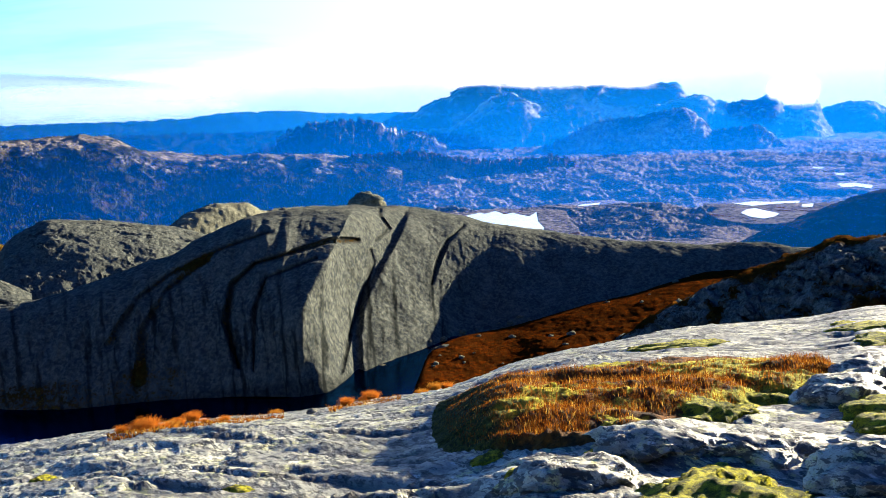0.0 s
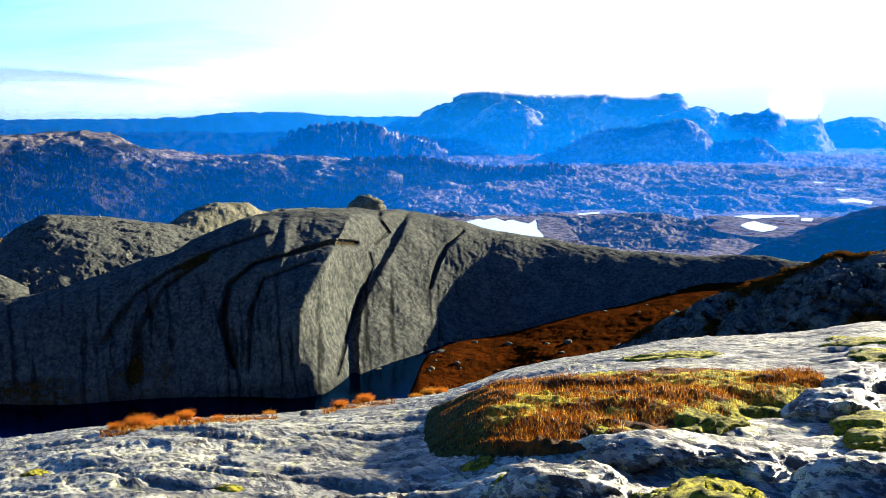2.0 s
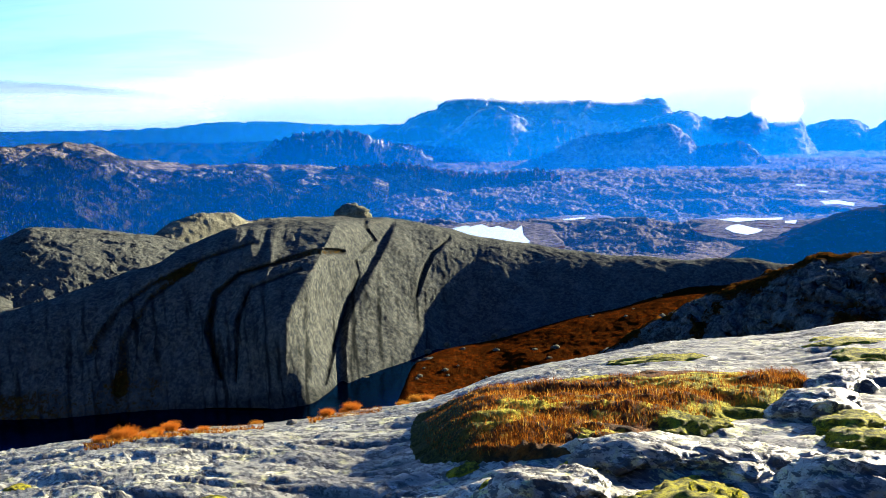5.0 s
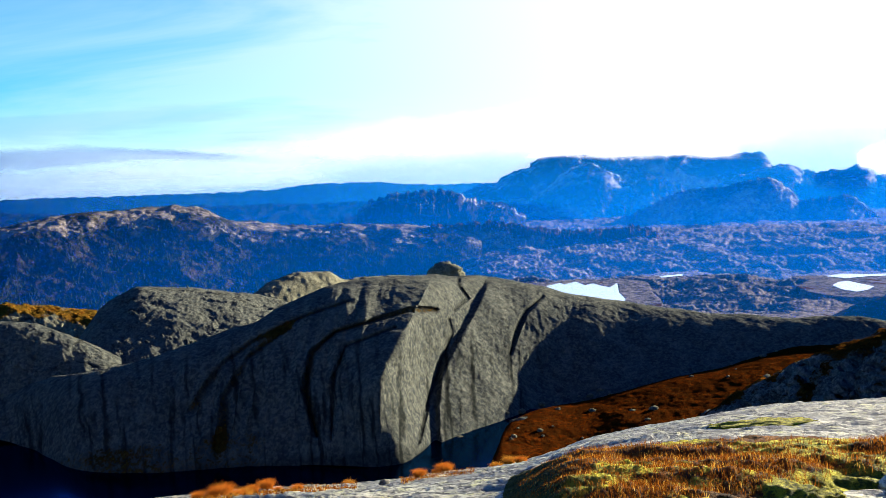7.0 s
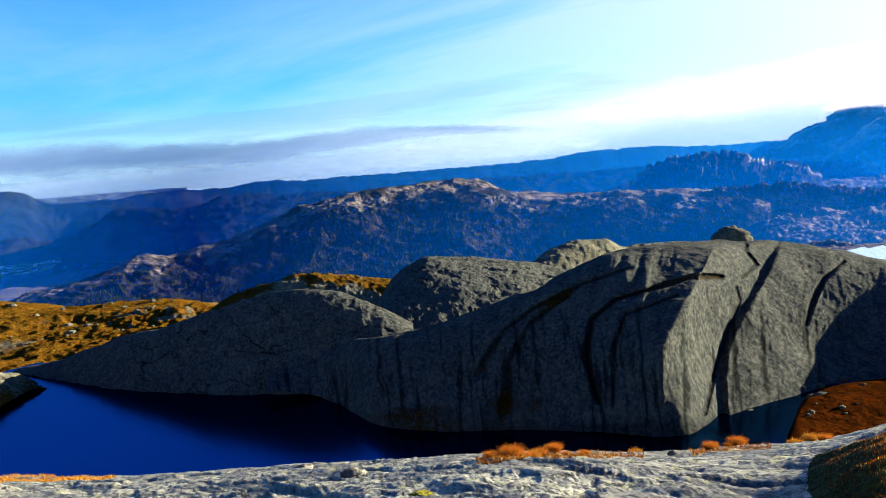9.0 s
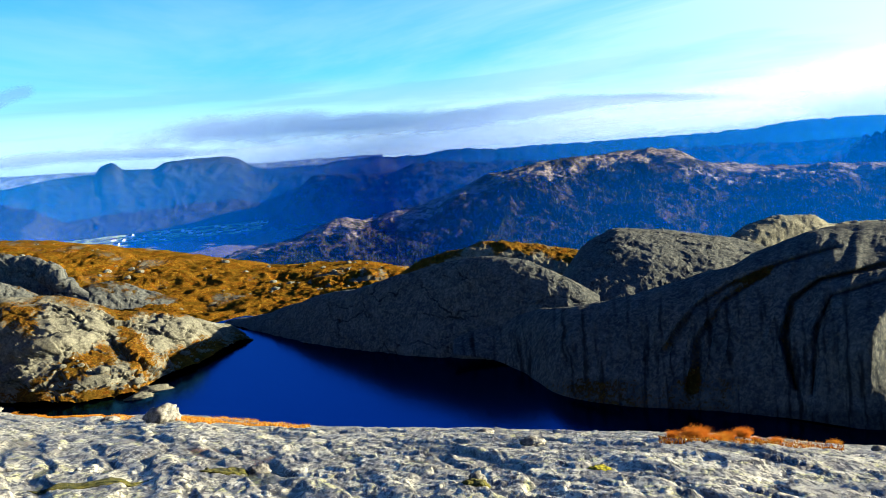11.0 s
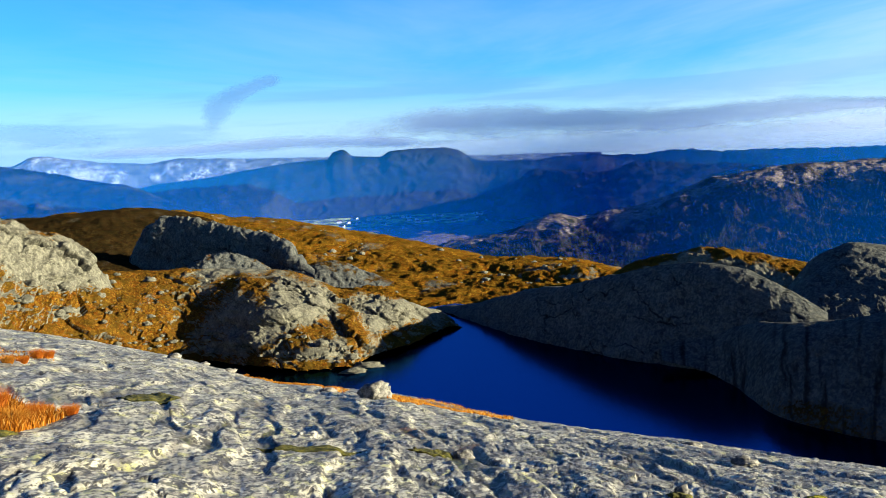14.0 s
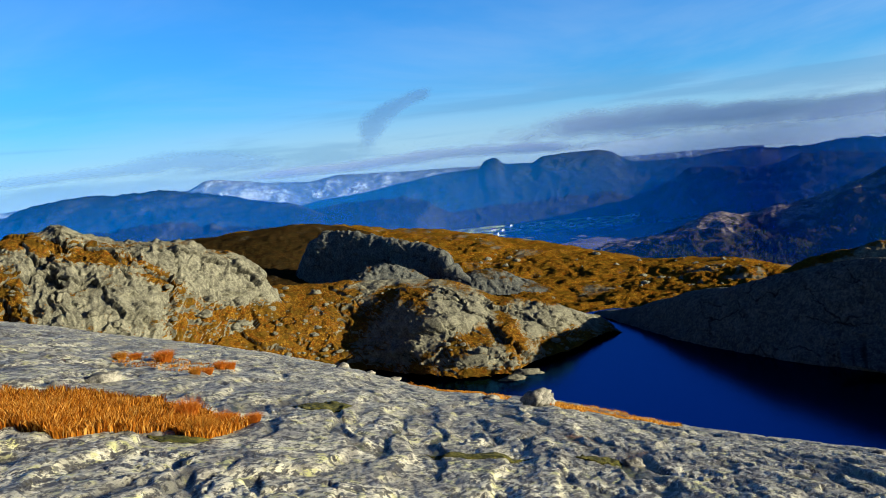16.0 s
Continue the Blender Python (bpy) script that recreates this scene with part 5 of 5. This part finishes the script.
for k, (b, e, wide, deep, tall) in enumerate([(-16.4, -20.2, 0.45, 0.5, 0.10), (-26.4, -19.3, 0.32, 0.55, 0.09), (-27.2, -20.3, 0.3, 0.45, 0.10), (-24.5, -14.35, 0.25, 0.7, 0.06), (-26.8, -15.2, 0.45, 0.8, 0.08),
                                              (-5.4, -24.2, 0.30, 0.22, 0.04), (27.3, -21.3, 0.16, 0.2, 0.03), (15.7, -23.8, 0.16, 0.16, 0.03), (-21.7, -21.8, 0.14, 0.2, 0.04), (-9.7, -23.1, 0.2, 0.16, 0.05),
                                              (-14.6, -16.2, 0.9, 0.6, 0.06), (-26.2, -14.5, 0.7, 0.9, 0.06), (-20.5, -19.0, 0.35, 0.4, 0.08), (-23.2, -17.7, 0.3, 0.4, 0.07), (-12.9, -20.6, 0.3, 0.4, 0.06), (-1.6, -23.4, 0.16, 0.14, 0.03)]):
    cushion(b, e, wide * 0.72, deep * 0.72, tall * 0.6, k + 2)
for k, (b, e, wide, deep, tall) in enumerate([(70.3, -13.9, 0.35, 0.5, 0.03), (52.2, -18.9, 0.22, 0.2, 0.03), (79.7, -14.1, 0.25, 0.2, 0.03), (35.6, -21.9, 0.12, 0.15, 0.05), (60.5, -18.2, 0.5, 0.16, 0.02)]):
    cushion(b, e, wide, deep, tall, k + 31, M_DARKMOSS, "dark_moss", "dark green moss in a hollow of the slab")

for k, (b, e, wide, deep, tall) in enumerate([(-24.2, -18.7, 0.34, 0.5, 0.16), (-25.6, -17.3, 0.3, 0.5, 0.12), (-13.6, -22.4, 0.5, 0.4, 0.12), (-19.8, -22.4, 0.45, 0.35, 0.10), (-7.0, -24.6, 0.4, 0.25, 0.10), (-27.0, -22.6, 0.4, 0.4, 0.12)]):
    cushion(b, e, wide, deep, tall, k + 51, M_SLAB, "rock_lump", "knobbly pale rock lump standing out of the slab", "rock")

# tufts of orange grass along the slab's edge
def tuft_mesh(seed, n, radius, height, mat):
    rnd = np.random.RandomState(seed)
    a, q = rnd.uniform(0, 2 * np.pi, n), radius * np.sqrt(rnd.uniform(0, 1, n)) * 0.6
    roots = np.stack([q * np.cos(a), q * np.sin(a), np.zeros(n)], -1)
    hts = height * (1 - 0.45 * (q / radius) ** 2) * rnd.uniform(0.55, 1.1, n)
    out = np.stack([np.cos(a), np.sin(a), 0 * a], -1) * (0.75 * q / 0.6 + 0.06 * radius)[:, None]
    low = roots - (0, 0, 0.03)
    mid = roots + out * 0.35 + np.stack([0 * hts, 0 * hts, hts * 0.65], -1)
    tip = roots + out * rnd.uniform(0.8, 1.3, (n, 1)) + np.stack([0 * hts, 0 * hts, hts], -1) + rnd.normal(0, 0.02, (n, 3))
    t = rnd.uniform(0, np.pi, n)
    side = np.stack([np.cos(t), np.sin(t), 0 * t], -1) * 0.0028
    V = np.stack([low - side, low + side, mid - side * 0.8, mid + side * 0.8, tip], 1).reshape(-1, 3)
    k = np.arange(n)[:, None] * 5
    return mesh_of("grass_tuft", V, np.concatenate([k + (0, 1, 3), k + (0, 3, 2), k + (2, 3, 4)]), mat, False)

TUFTS = [tuft_mesh(k, 1300, 0.20, 0.24, M_TUFT) for k in range(3)] + [tuft_mesh(7, 1300, 0.22, 0.22, M_STRAW)]

def tuft(b, e, size, kind, seed, label="upright tuft of orange autumn grass on the slab"):
    ob = new("grass_tuft", TUFTS[kind])
    size = size * (0.42 if b > 40 else 0.62)
    ob.matrix_world = Matrix.Translation(seat(b, e)) @ Matrix.Rotation(seed * 1.7, 4, "Z") @ Matrix.Diagonal((size, size, size * (0.85 + 0.3 * ((seed * 7) % 5) / 5), 1))
    return tagged(ob, label, "grass tuft", "grass tufts on the slab")

for k, (b, e, size, kind) in enumerate([(22.3, -19.8, 0.7, 0), (21.3, -19.8, 0.95, 1), (20.7, -19.8, 1.15, 2), (19.9, -19.9, 0.9, 0), (19.3, -19.85, 0.8, 3), (18.8, -19.8, 0.75, 1), (17.9, -19.7, 0.95, 2), (17.2, -19.75, 0.6, 0),
                                        (15.9, -19.75, 0.7, 1), (12.5, -19.7, 0.8, 3), (7.7, -19.75, 0.9, 0), (6.0, -19.5, 1.2, 1), (6.6, -19.6, 0.6, 2), (2.5, -19.2, 0.8, 3), (1.6, -19.05, 0.9, 3), (0.8, -18.95, 0.9, 0),
                                        (79.75, -9.6, 2.4, 1), (79.0, -13.2, 1.9, 0), (78.2, -14.0, 1.9, 3), (76.95, -13.8, 1.5, 1), (76.2, -13.8, 1.1, 2), (74.9, -14.05, 1.2, 0), (78.0, -10.8, 1.2, 3), (77.2, -10.8, 1.2, 0), (82.3, -8.95, 1.6, 3), (81.4, -9.15, 1.6, 0),
                                        (75.8, -10.75, 1.4, 1), (76.4, -10.7, 1.4, 2), (64.1, -12.9, 1.0, 3)]):
    tuft(b, e, size, kind, k)

def sward(name, corners, n, lo, hi, mat, seed, label, width=0.006):
    be = spread(corners, n, seed)
    roots = on_slab(be[:, 0], slab_dist(be[:, 0], be[:, 1]))
    rnd = np.random.RandomState(seed + 1)
    keep = fbm(roots / 0.7 + seed, 3) > -0.3
    roots = roots[keep]
    me = blades(name, roots, rnd.uniform(lo, hi, len(roots)), mat, seed + 2, 0.8, width)
    return tagged(new(name, me), label, "grass", "", "stuff")

sward("grass_hollow", [(89.0, -10.0), (86, -10.6), (81.2, -12.0), (79.5, -12.7), (76.2, -13.8), (75.2, -14.1), (78.0, -14.4), (83, -13.4), (86.8, -12.8), (89.2, -11.8), (93, -11.5), (93, -10.0)], 34000, 0.04, 0.13, M_HOLLOW, 60, "hollow in the slab filled with golden dead grass", 0.008)
sward("grass_hollow_rim", [(89.0, -9.8), (86, -10.3), (81.2, -11.7), (79.5, -12.5), (79.5, -12.9), (83, -12.0), (89.0, -10.8)], 7000, 0.04, 0.12, M_RUSTY, 63, "rusty heather and grass at the rim of the hollow", 0.007)
sward("edge_grass", [(64.2, -12.9), (61.9, -13.4), (57.4, -14.6), (57.8, -14.85), (61.2, -13.9), (63.3, -13.5)], 4200, 0.02, 0.07, M_STRAW, 66, "strip of golden grass along the slab's lower edge", 0.010)
sward("edge_grass", [(55.0, -15.2), (51.9, -15.85), (49.3, -16.5), (46.5, -17.1), (46.5, -17.25), (49.3, -16.75), (51.9, -16.15), (55.0, -15.5)], 4200, 0.02, 0.07, M_STRAW, 69, "strip of golden grass beside the lone boulder", 0.010)
sward("edge_grass", [(23.2, -19.65), (15.5, -19.6), (12.0, -19.8), (12.0, -20.1), (17, -20.1), (23.2, -20.0)], 3600, 0.015, 0.05, M_RUSTY, 72, "rusty grass growing along a crack at the edge", 0.006)
sward("edge_grass", [(9, -19.75), (4, -19.3), (4, -19.6), (9, -20.0)], 1500, 0.015, 0.05, M_RUSTY, 75, "rusty grass growing along a crack at the edge", 0.006)
sward("edge_grass", [(79.9, -9.3), (75.5, -10.6), (75.5, -10.9), (78, -10.6), (82.9, -9.1), (82.6, -8.8)], 1200, 0.015, 0.045, M_HOLLOW, 78, "orange grass in a seam across the slab", 0.010)

# loose stones
def stone(b, e, size, seed, label, mat=None, name="stone", sharp=True, rough=0.35):
    ob = new(name, lump_mesh(name, size, mat or M_STONE, seed, rough, 3, 0, sharp, 4))
    ob.matrix_world = Matrix.Translation(seat(b, e, 0.04 * size[2])) @ Matrix.Rotation(radians(b), 4, "Z")
    return tagged(ob, label, "stone", "loose stones on the slab")

stone(55.7, -15.35, (0.31, 0.26, 0.25), 3, "lone pale boulder at the slab's grassy edge", name="boulder")
for k, (b, e, w3) in enumerate([(83.6, -10.2, (0.40, 0.32, 0.18)), (49.96, -19.3, (0.17, 0.14, 0.11)), (68.5, -11.75, (0.30, 0.22, 0.16)), (65.2, -12.5, (0.35, 0.25, 0.15)), (66.7, -12.15, (0.25, 0.2, 0.14)), (31.6, -19.75, (0.24, 0.16, 0.11)),
                                (35.5, -21.75, (0.13, 0.11, 0.12)), (10.1, -19.95, (0.12, 0.1, 0.08)), (34.8, -18.75, (0.25, 0.2, 0.1)), (58.9, -14.7, (0.3, 0.2, 0.12))]):
    stone(b, e, tuple(0.62 * q for q in w3), k + 11, "grey weathered stone lying on the slab", M_STONE)

# ---- things on the far shores ----
def far_stone(name, b, e, r, size, seed, mat, label, category="rock", turn=0.0):
    ob = new(name, lump_mesh(name, size, mat, seed, 0.35, 3, 0, True, 4))
    p = place(np.array([b]), np.array([r]), np.array([tan(e)]))[0]
    ob.matrix_world = Matrix.Translation(p) @ Matrix.Rotation(radians(b + turn), 4, "Z")
    return tagged(ob, label, category)

far_stone("perched_boulder", 5.45, -6.75, 166, (3.4, 2.4, 1.9), 41, M_KNOLL, "flat grey boulder perched on top of the dome", "boulder")
far_stone("reef_rock", 56.1, -13.42, 147.5, (2.6, 1.3, 0.7), 42, M_KNOLL, "low rock breaking the water near the shore", "rock")
far_stone("reef_rock", 56.95, -13.72, 143.8, (2.0, 1.0, 0.7), 43, M_KNOLL, "low rock breaking the water near the shore", "rock")
far_stone("shore_boulder", 0.9, -16.6, 117, (1.3, 1.0, 0.8), 44, M_DOME, "grey boulder at the tarn's end", "boulder")

def cairn(b, e, r):
    root = new("cairn")
    p = place(np.array([b]), np.array([r]), np.array([tan(e)]))[0]
    root.location = p
    z = 0.0
    for k in range(6):
        q = 0.5 - 0.06 * k
        ob = part("cairn_stone", lump_mesh("cairn_stone", (q, q * 0.8, 0.2), M_STONE, 70 + k, 0.3, 3, 0, True, 2), root)
        ob.location = (0.05 * math.sin(k * 2.1), 0.05 * math.cos(k * 1.7), z)
        z += 0.2
    return tagged(root, "small stone cairn on top of the rock dome", "cairn")

cairn(22.2, -6.62, 199)

def snow_patch(b, e, r, wide, deep, seed, label="small white patch of old snow among the rocks"):
    ob = new("snow_patch", lump_mesh("snow_patch", (wide, deep, 0.7), M_SNOW, seed, 0.25, 3, 0, False, 4))
    p = place(np.array([b]), np.array([r]), np.array([tan(e)]))[0]
    ob.matrix_world = Matrix.Translation(p) @ Matrix.Rotation(radians(b), 4, "Z")
    return tagged(ob, label, "snow")

snow_patch(37.1, -7.75, 243, 3.0, 3.0, 51)
snow_patch(43.75, -8.35, 268, 1.4, 2.5, 52)

# ---- village by the fjord ----
def house_mesh():
    bm = bmesh.new()
    w, d, h = 6.0, 4.5, 4.5
    c = [bm.verts.new((x, y, z)) for z in (0, h) for x, y in ((-w, -d), (w, -d), (w, d), (-w, d))]
    for q in ((0, 1, 5, 4), (1, 2, 6, 5), (2, 3, 7, 6), (3, 0, 4, 7)):
        bm.faces.new([c[k] for k in q])
    r0, r1 = bm.verts.new((-w, 0, h + 3)), bm.verts.new((w, 0, h + 3))
    bm.faces.new([c[4], r0, c[7]])
    bm.faces.new([c[5], c[6], r1])
    me = bpy.data.meshes.new("wall")
    bm.to_mesh(me)
    bm.free()
    me.materials.append(M_HOUSE)
    bm = bmesh.new()
    for s in (-1, 1):
        v = [bm.verts.new(p) for p in ((-w - 0.5, s * (d + 0.6), h - 0.3), (w + 0.5, s * (d + 0.6), h - 0.3), (w + 0.5, 0, h + 3.2), (-w - 0.5, 0, h + 3.2))]
        bm.faces.new(v)
    bmesh.ops.solidify(bm, geom=bm.faces[:], thickness=0.3)
    roof = bpy.data.meshes.new("roof")
    bm.to_mesh(roof)
    bm.free()
    roof.materials.append(M_ROOF)
    return me, roof

WALL, ROOF = house_mesh()
rnd = random.Random(5)
for k in range(46):
    b = 57.5 - 12.0 * rnd.random() ** 0.8
    root = new("house")
    r = 3975 + 200 * rnd.random()
    root.location = place(np.array([b]), np.array([r]), np.array([0.0]))[0]
    root.location.z = -258.5 + 0.105 * (r - 3950)
    root.rotation_euler = (0, 0, rnd.uniform(0, 3.1))
    root.scale = (1.9, 1.9, 1.8)
    part("wall", WALL, root)
    part("roof", ROOF, root)
    tagged(root, "tiny white house in the village by the fjord", "house", "houses by the fjord")

# ---- clouds over the ridges ----
def cloud_mat(name, color, thick, scale):
    m, n = material(name)
    co = n.put("ShaderNodeTexCoord").outputs["Object"]
    soft = n.put("ShaderNodeAttribute", {"attribute_name": "growth"}).outputs["Fac"]
    puff = n.noise(n.stretch(co, 1, 1, 3.2), scale, 6, 0.6, 0.3)
    a = n.step(n.math("ADD", soft, n.math("MULTIPLY", n.math("SUBTRACT", puff, 0.5), 1.2)), 0.12, 1.05)
    a = n.math("MULTIPLY", a, thick)
    lit = n.put("ShaderNodeMixShader", i0=0.6, i1=n.put("ShaderNodeBsdfDiffuse", Color=color), i2=n.put("ShaderNodeBsdfTranslucent", Color=color))
    n.put("ShaderNodeOutputMaterial", Surface=n.put("ShaderNodeMixShader", i0=a, i1=n.put("ShaderNodeBsdfTransparent"), i2=lit))
    return m

M_GREYCLOUD = cloud_mat("grey_stratus", (0.30, 0.40, 0.62), 0.75, 0.004)
M_PALECLOUD = cloud_mat("pale_stratus", (0.75, 0.84, 0.95), 0.55, 0.005)
M_PUFF = cloud_mat("grey_puff", (0.16, 0.34, 0.62), 0.62, 0.006)
M_CAP = cloud_mat("white_cap", (0.9, 0.93, 0.97), 0.9, 0.006)
M_WHITECLOUD = cloud_mat("white_stratus", (0.85, 0.89, 0.95), 0.32, 0.004)

def cloud(low, high, r, mat, label):
    """A bank of cloud between a lower and an upper edge, given as (bearing, height angle)."""
    b0, b1 = min(k[0] for k in low), max(k[0] for k in low)
    b = np.linspace(b0, b1, 160)
    v = np.linspace(0, 1, 24)
    B, V = np.meshgrid(b, v, indexing="ij")
    E = curve(low, B) + (curve(high, B) - curve(low, B)) * V
    P = place(B, r + 20 * np.sin(np.pi * V) * -1.0 + 0 * B, tan(E))
    soft = np.sin(np.pi * V) ** 1.2 * smooth(np.minimum(B - b0, b1 - B), 0, 0.2 * (b1 - b0))
    return tagged(new("cloud", mesh_of("cloud", P.reshape(-1, 3), grid_faces(160, 24), mat, growth=soft)), label, "cloud", "clouds over the ridges", "structure")

cloud([(60, 1.0), (54, 1.0), (46, 0.9), (39.7, 0.7), (33, 0.9), (28, 1.3), (25, 1.6), (13, 0.8)], [(60, 2.2), (55, 3.3), (52, 3.8), (46, 3.8), (39.4, 3.1), (33.5, 2.9), (28.4, 3.1), (25, 2.7), (13, 1.6)], 4880, M_GREYCLOUD, "long lilac-grey bank of stratus over the mountains")
cloud([(58, -0.6), (46, -0.7), (33, -0.7), (20, -0.6), (8, -0.6)], [(58, 1.4), (46, 1.9), (33, 1.8), (20, 1.5), (8, 1.3)], 4895, M_PALECLOUD, "white layer of cloud under the grey bank")
cloud([(76, 0.9), (71, 0.8), (67, 0.8), (60, 0.9), (54, 0.8), (48, 0.3)], [(76, 1.3), (71, 1.7), (67, 1.8), (60, 2.2), (54, 1.8), (48, 1.5)], 4865, M_GREYCLOUD, "thin grey strip of cloud above the snowy range")
cloud([(66.2, 1.6), (65, 1.8), (63.5, 3.4), (62, 4.6), (60, 5.2)], [(66.2, 3.8), (65, 5.2), (63.5, 5.7), (62, 6.0), (60, 6.3)], 4880, M_PUFF, "small grey puff of cloud in the blue sky")
cloud([(90, 1.6), (82, 1.9), (77, 1.6), (72, 1.5), (69, 1.7)], [(90, 2.6), (82, 2.9), (77, 3.6), (72, 2.9), (69, 2.3)], 4880, M_PUFF, "pale grey cloud streak over the snowy range")
cloud([(34, 0.6), (26.5, 0.0), (15.4, -0.2), (4.8, 0.4), (-3.6, 0.7), (-14, 0.2), (-20, -0.5)], [(34, 1.8), (26.5, 2.3), (15.4, 3.4), (4.8, 4.6), (-3.6, 4.9), (-14, 4.5), (-20, 3.0)], 4890, M_WHITECLOUD, "wide white cloud deck glowing near the sun")
cloud([(1.2, 0.3), (-2, 0.7), (-5, 0.35), (-9, 0.2), (-12, 0.1), (-14.5, 0.0)], [(1.2, 0.6), (-2, 1.9), (-5, 2.3), (-9, 2.1), (-12, 1.7), (-14.5, 0.8)], 3480, M_CAP, "white cloud cap lying on the high mountain")

cloud([(-19.8, -0.9), (-20.8, -1.2), (-21.8, -1.7), (-22.8, -1.5), (-23.4, -0.8)], [(-19.8, 0.3), (-20.8, 0.8), (-21.8, 1.1), (-22.8, 0.9), (-23.4, 0.3)], 3080, M_CAP, "dazzling white scrap of cloud between two peaks")

# ---- boulders lying on the far shores and hills ----
ROCKS = [lump_mesh("boulder", (1, 0.8, 0.7), M_KNOLL, 90 + k, 0.4, 3, 0, True, 3) for k in range(5)]

def strew(surface, n, seed, lo, hi, span, rows, label, group, sparse=0.0):
    """Boulders on a landform: span and rows are shares of its width and of its rise."""
    P, g = SURFACE[surface]
    rnd = np.random.RandomState(seed)
    m = 0
    while m < n:
        i = int(rnd.uniform(*span) * (P.shape[0] - 1))
        j = int(rnd.uniform(*rows) * (P.shape[1] - 1) * 0.8)
        size = lo * (hi / lo) ** (rnd.uniform() ** 2)
        if g[i, j] < sparse:
            m += 0.05
            continue
        m += 1
        ob = new("boulder", ROCKS[rnd.randint(5)])
        ob.matrix_world = Matrix.Translation(P[i, j] - np.array((0, 0, 0.15 * size))) @ Matrix.Rotation(rnd.uniform(0, 6.3), 4, "Z") @ Matrix.Diagonal((size, size, size * rnd.uniform(0.6, 1.0), 1))
        tagged(ob, label, "boulder", group)

strew("shore_knoll", 60, 1, 0.4, 1.5, (0.10, 0.62), (0.02, 0.20), "grey boulder on the tarn's rocky shore", "boulders on the shore")
strew("shore_knoll", 60, 2, 0.3, 1.2, (0.3, 0.95), (0.15, 0.95), "grey boulder lying in the orange heath", "boulders in the heath", 0.45)
strew("crag", 60, 3, 0.3, 1.3, (0.02, 0.5), (0.0, 0.45), "grey boulder fallen at the foot of the crag", "boulders under the crag", 0.3)
strew("heath_hill", 110, 4, 0.4, 1.6, (0.05, 0.75), (0.1, 1.0), "grey boulder scattered on the heath hillside", "boulders on the hillside")
strew("bog_meadow", 30, 5, 0.2, 0.7, (0.3, 0.95), (0.3, 1.0), "grey stone in the red bog grass", "stones in the bog")
strew("rock_dome", 30, 6, 0.3, 0.8, (0.1, 0.55), (0.0, 0.05), "dark boulder at the foot of the dome", "boulders under the dome")

# ---- forest on the shaded hill ----
def forest(surface, n, seed, tall):
    P, g = SURFACE[surface]
    rnd = np.random.RandomState(seed)
    i = rnd.randint(2, P.shape[0] - 2, n * 3)
    j = rnd.randint(2, int(P.shape[1] * 0.72), n * 3)
    keep = (fbm(P[i, j] / 90.0 + 3, 3) + rnd.uniform(-0.35, 0.35, n * 3)) > -0.05 + 0.5 * smooth(j / P.shape[1], 0.45, 0.72)
    root = (P[i, j] + rnd.normal(0, 2.5, (n * 3, 3)) * (1, 1, 0))[keep][:n]
    n = len(root)
    h = tall * rnd.uniform(0.5, 1.2, n)
    a = np.arange(5) / 5 * 2 * np.pi
    V, F = [], []
    for low, top, wide in ((0.05, 0.6, 0.30), (0.4, 1.0, 0.2)):
        k0 = sum(len(v[0]) for v in V) if V else 0
        rim = np.stack([np.cos(a), np.sin(a), 0 * a], -1)[None] * (h * wide)[:, None, None] * rnd.uniform(0.6, 1.3, (n, 5, 1))
        rim = rim + root[:, None] + np.stack([0 * h, 0 * h, h * low], -1)[:, None]
        tip = root + np.stack([0.04 * h * rnd.normal(size=n), 0.04 * h * rnd.normal(size=n), h * top], -1)
        V.append(np.concatenate([rim, tip[:, None]], 1))
    V = np.concatenate(V, 1)
    k = np.arange(n)[:, None] * 12
    F = np.concatenate([k + (o + s, o + (s + 1) % 5, o + 5) for o in (0, 6) for s in range(5)])
    return tagged(new("forest", mesh_of("forest", V.reshape(-1, 3), F, M_WOOD, False)), "dark mixed forest covering the shaded hillside", "forest", "", "stuff")

M_WOOD = blades_mat("forest_green", [(0.0, (0.014, 0.026, 0.010)), (0.7, (0.034, 0.058, 0.018)), (1.0, (0.055, 0.058, 0.018))])
forest("wooded_hill", 13000, 21, 4.6)
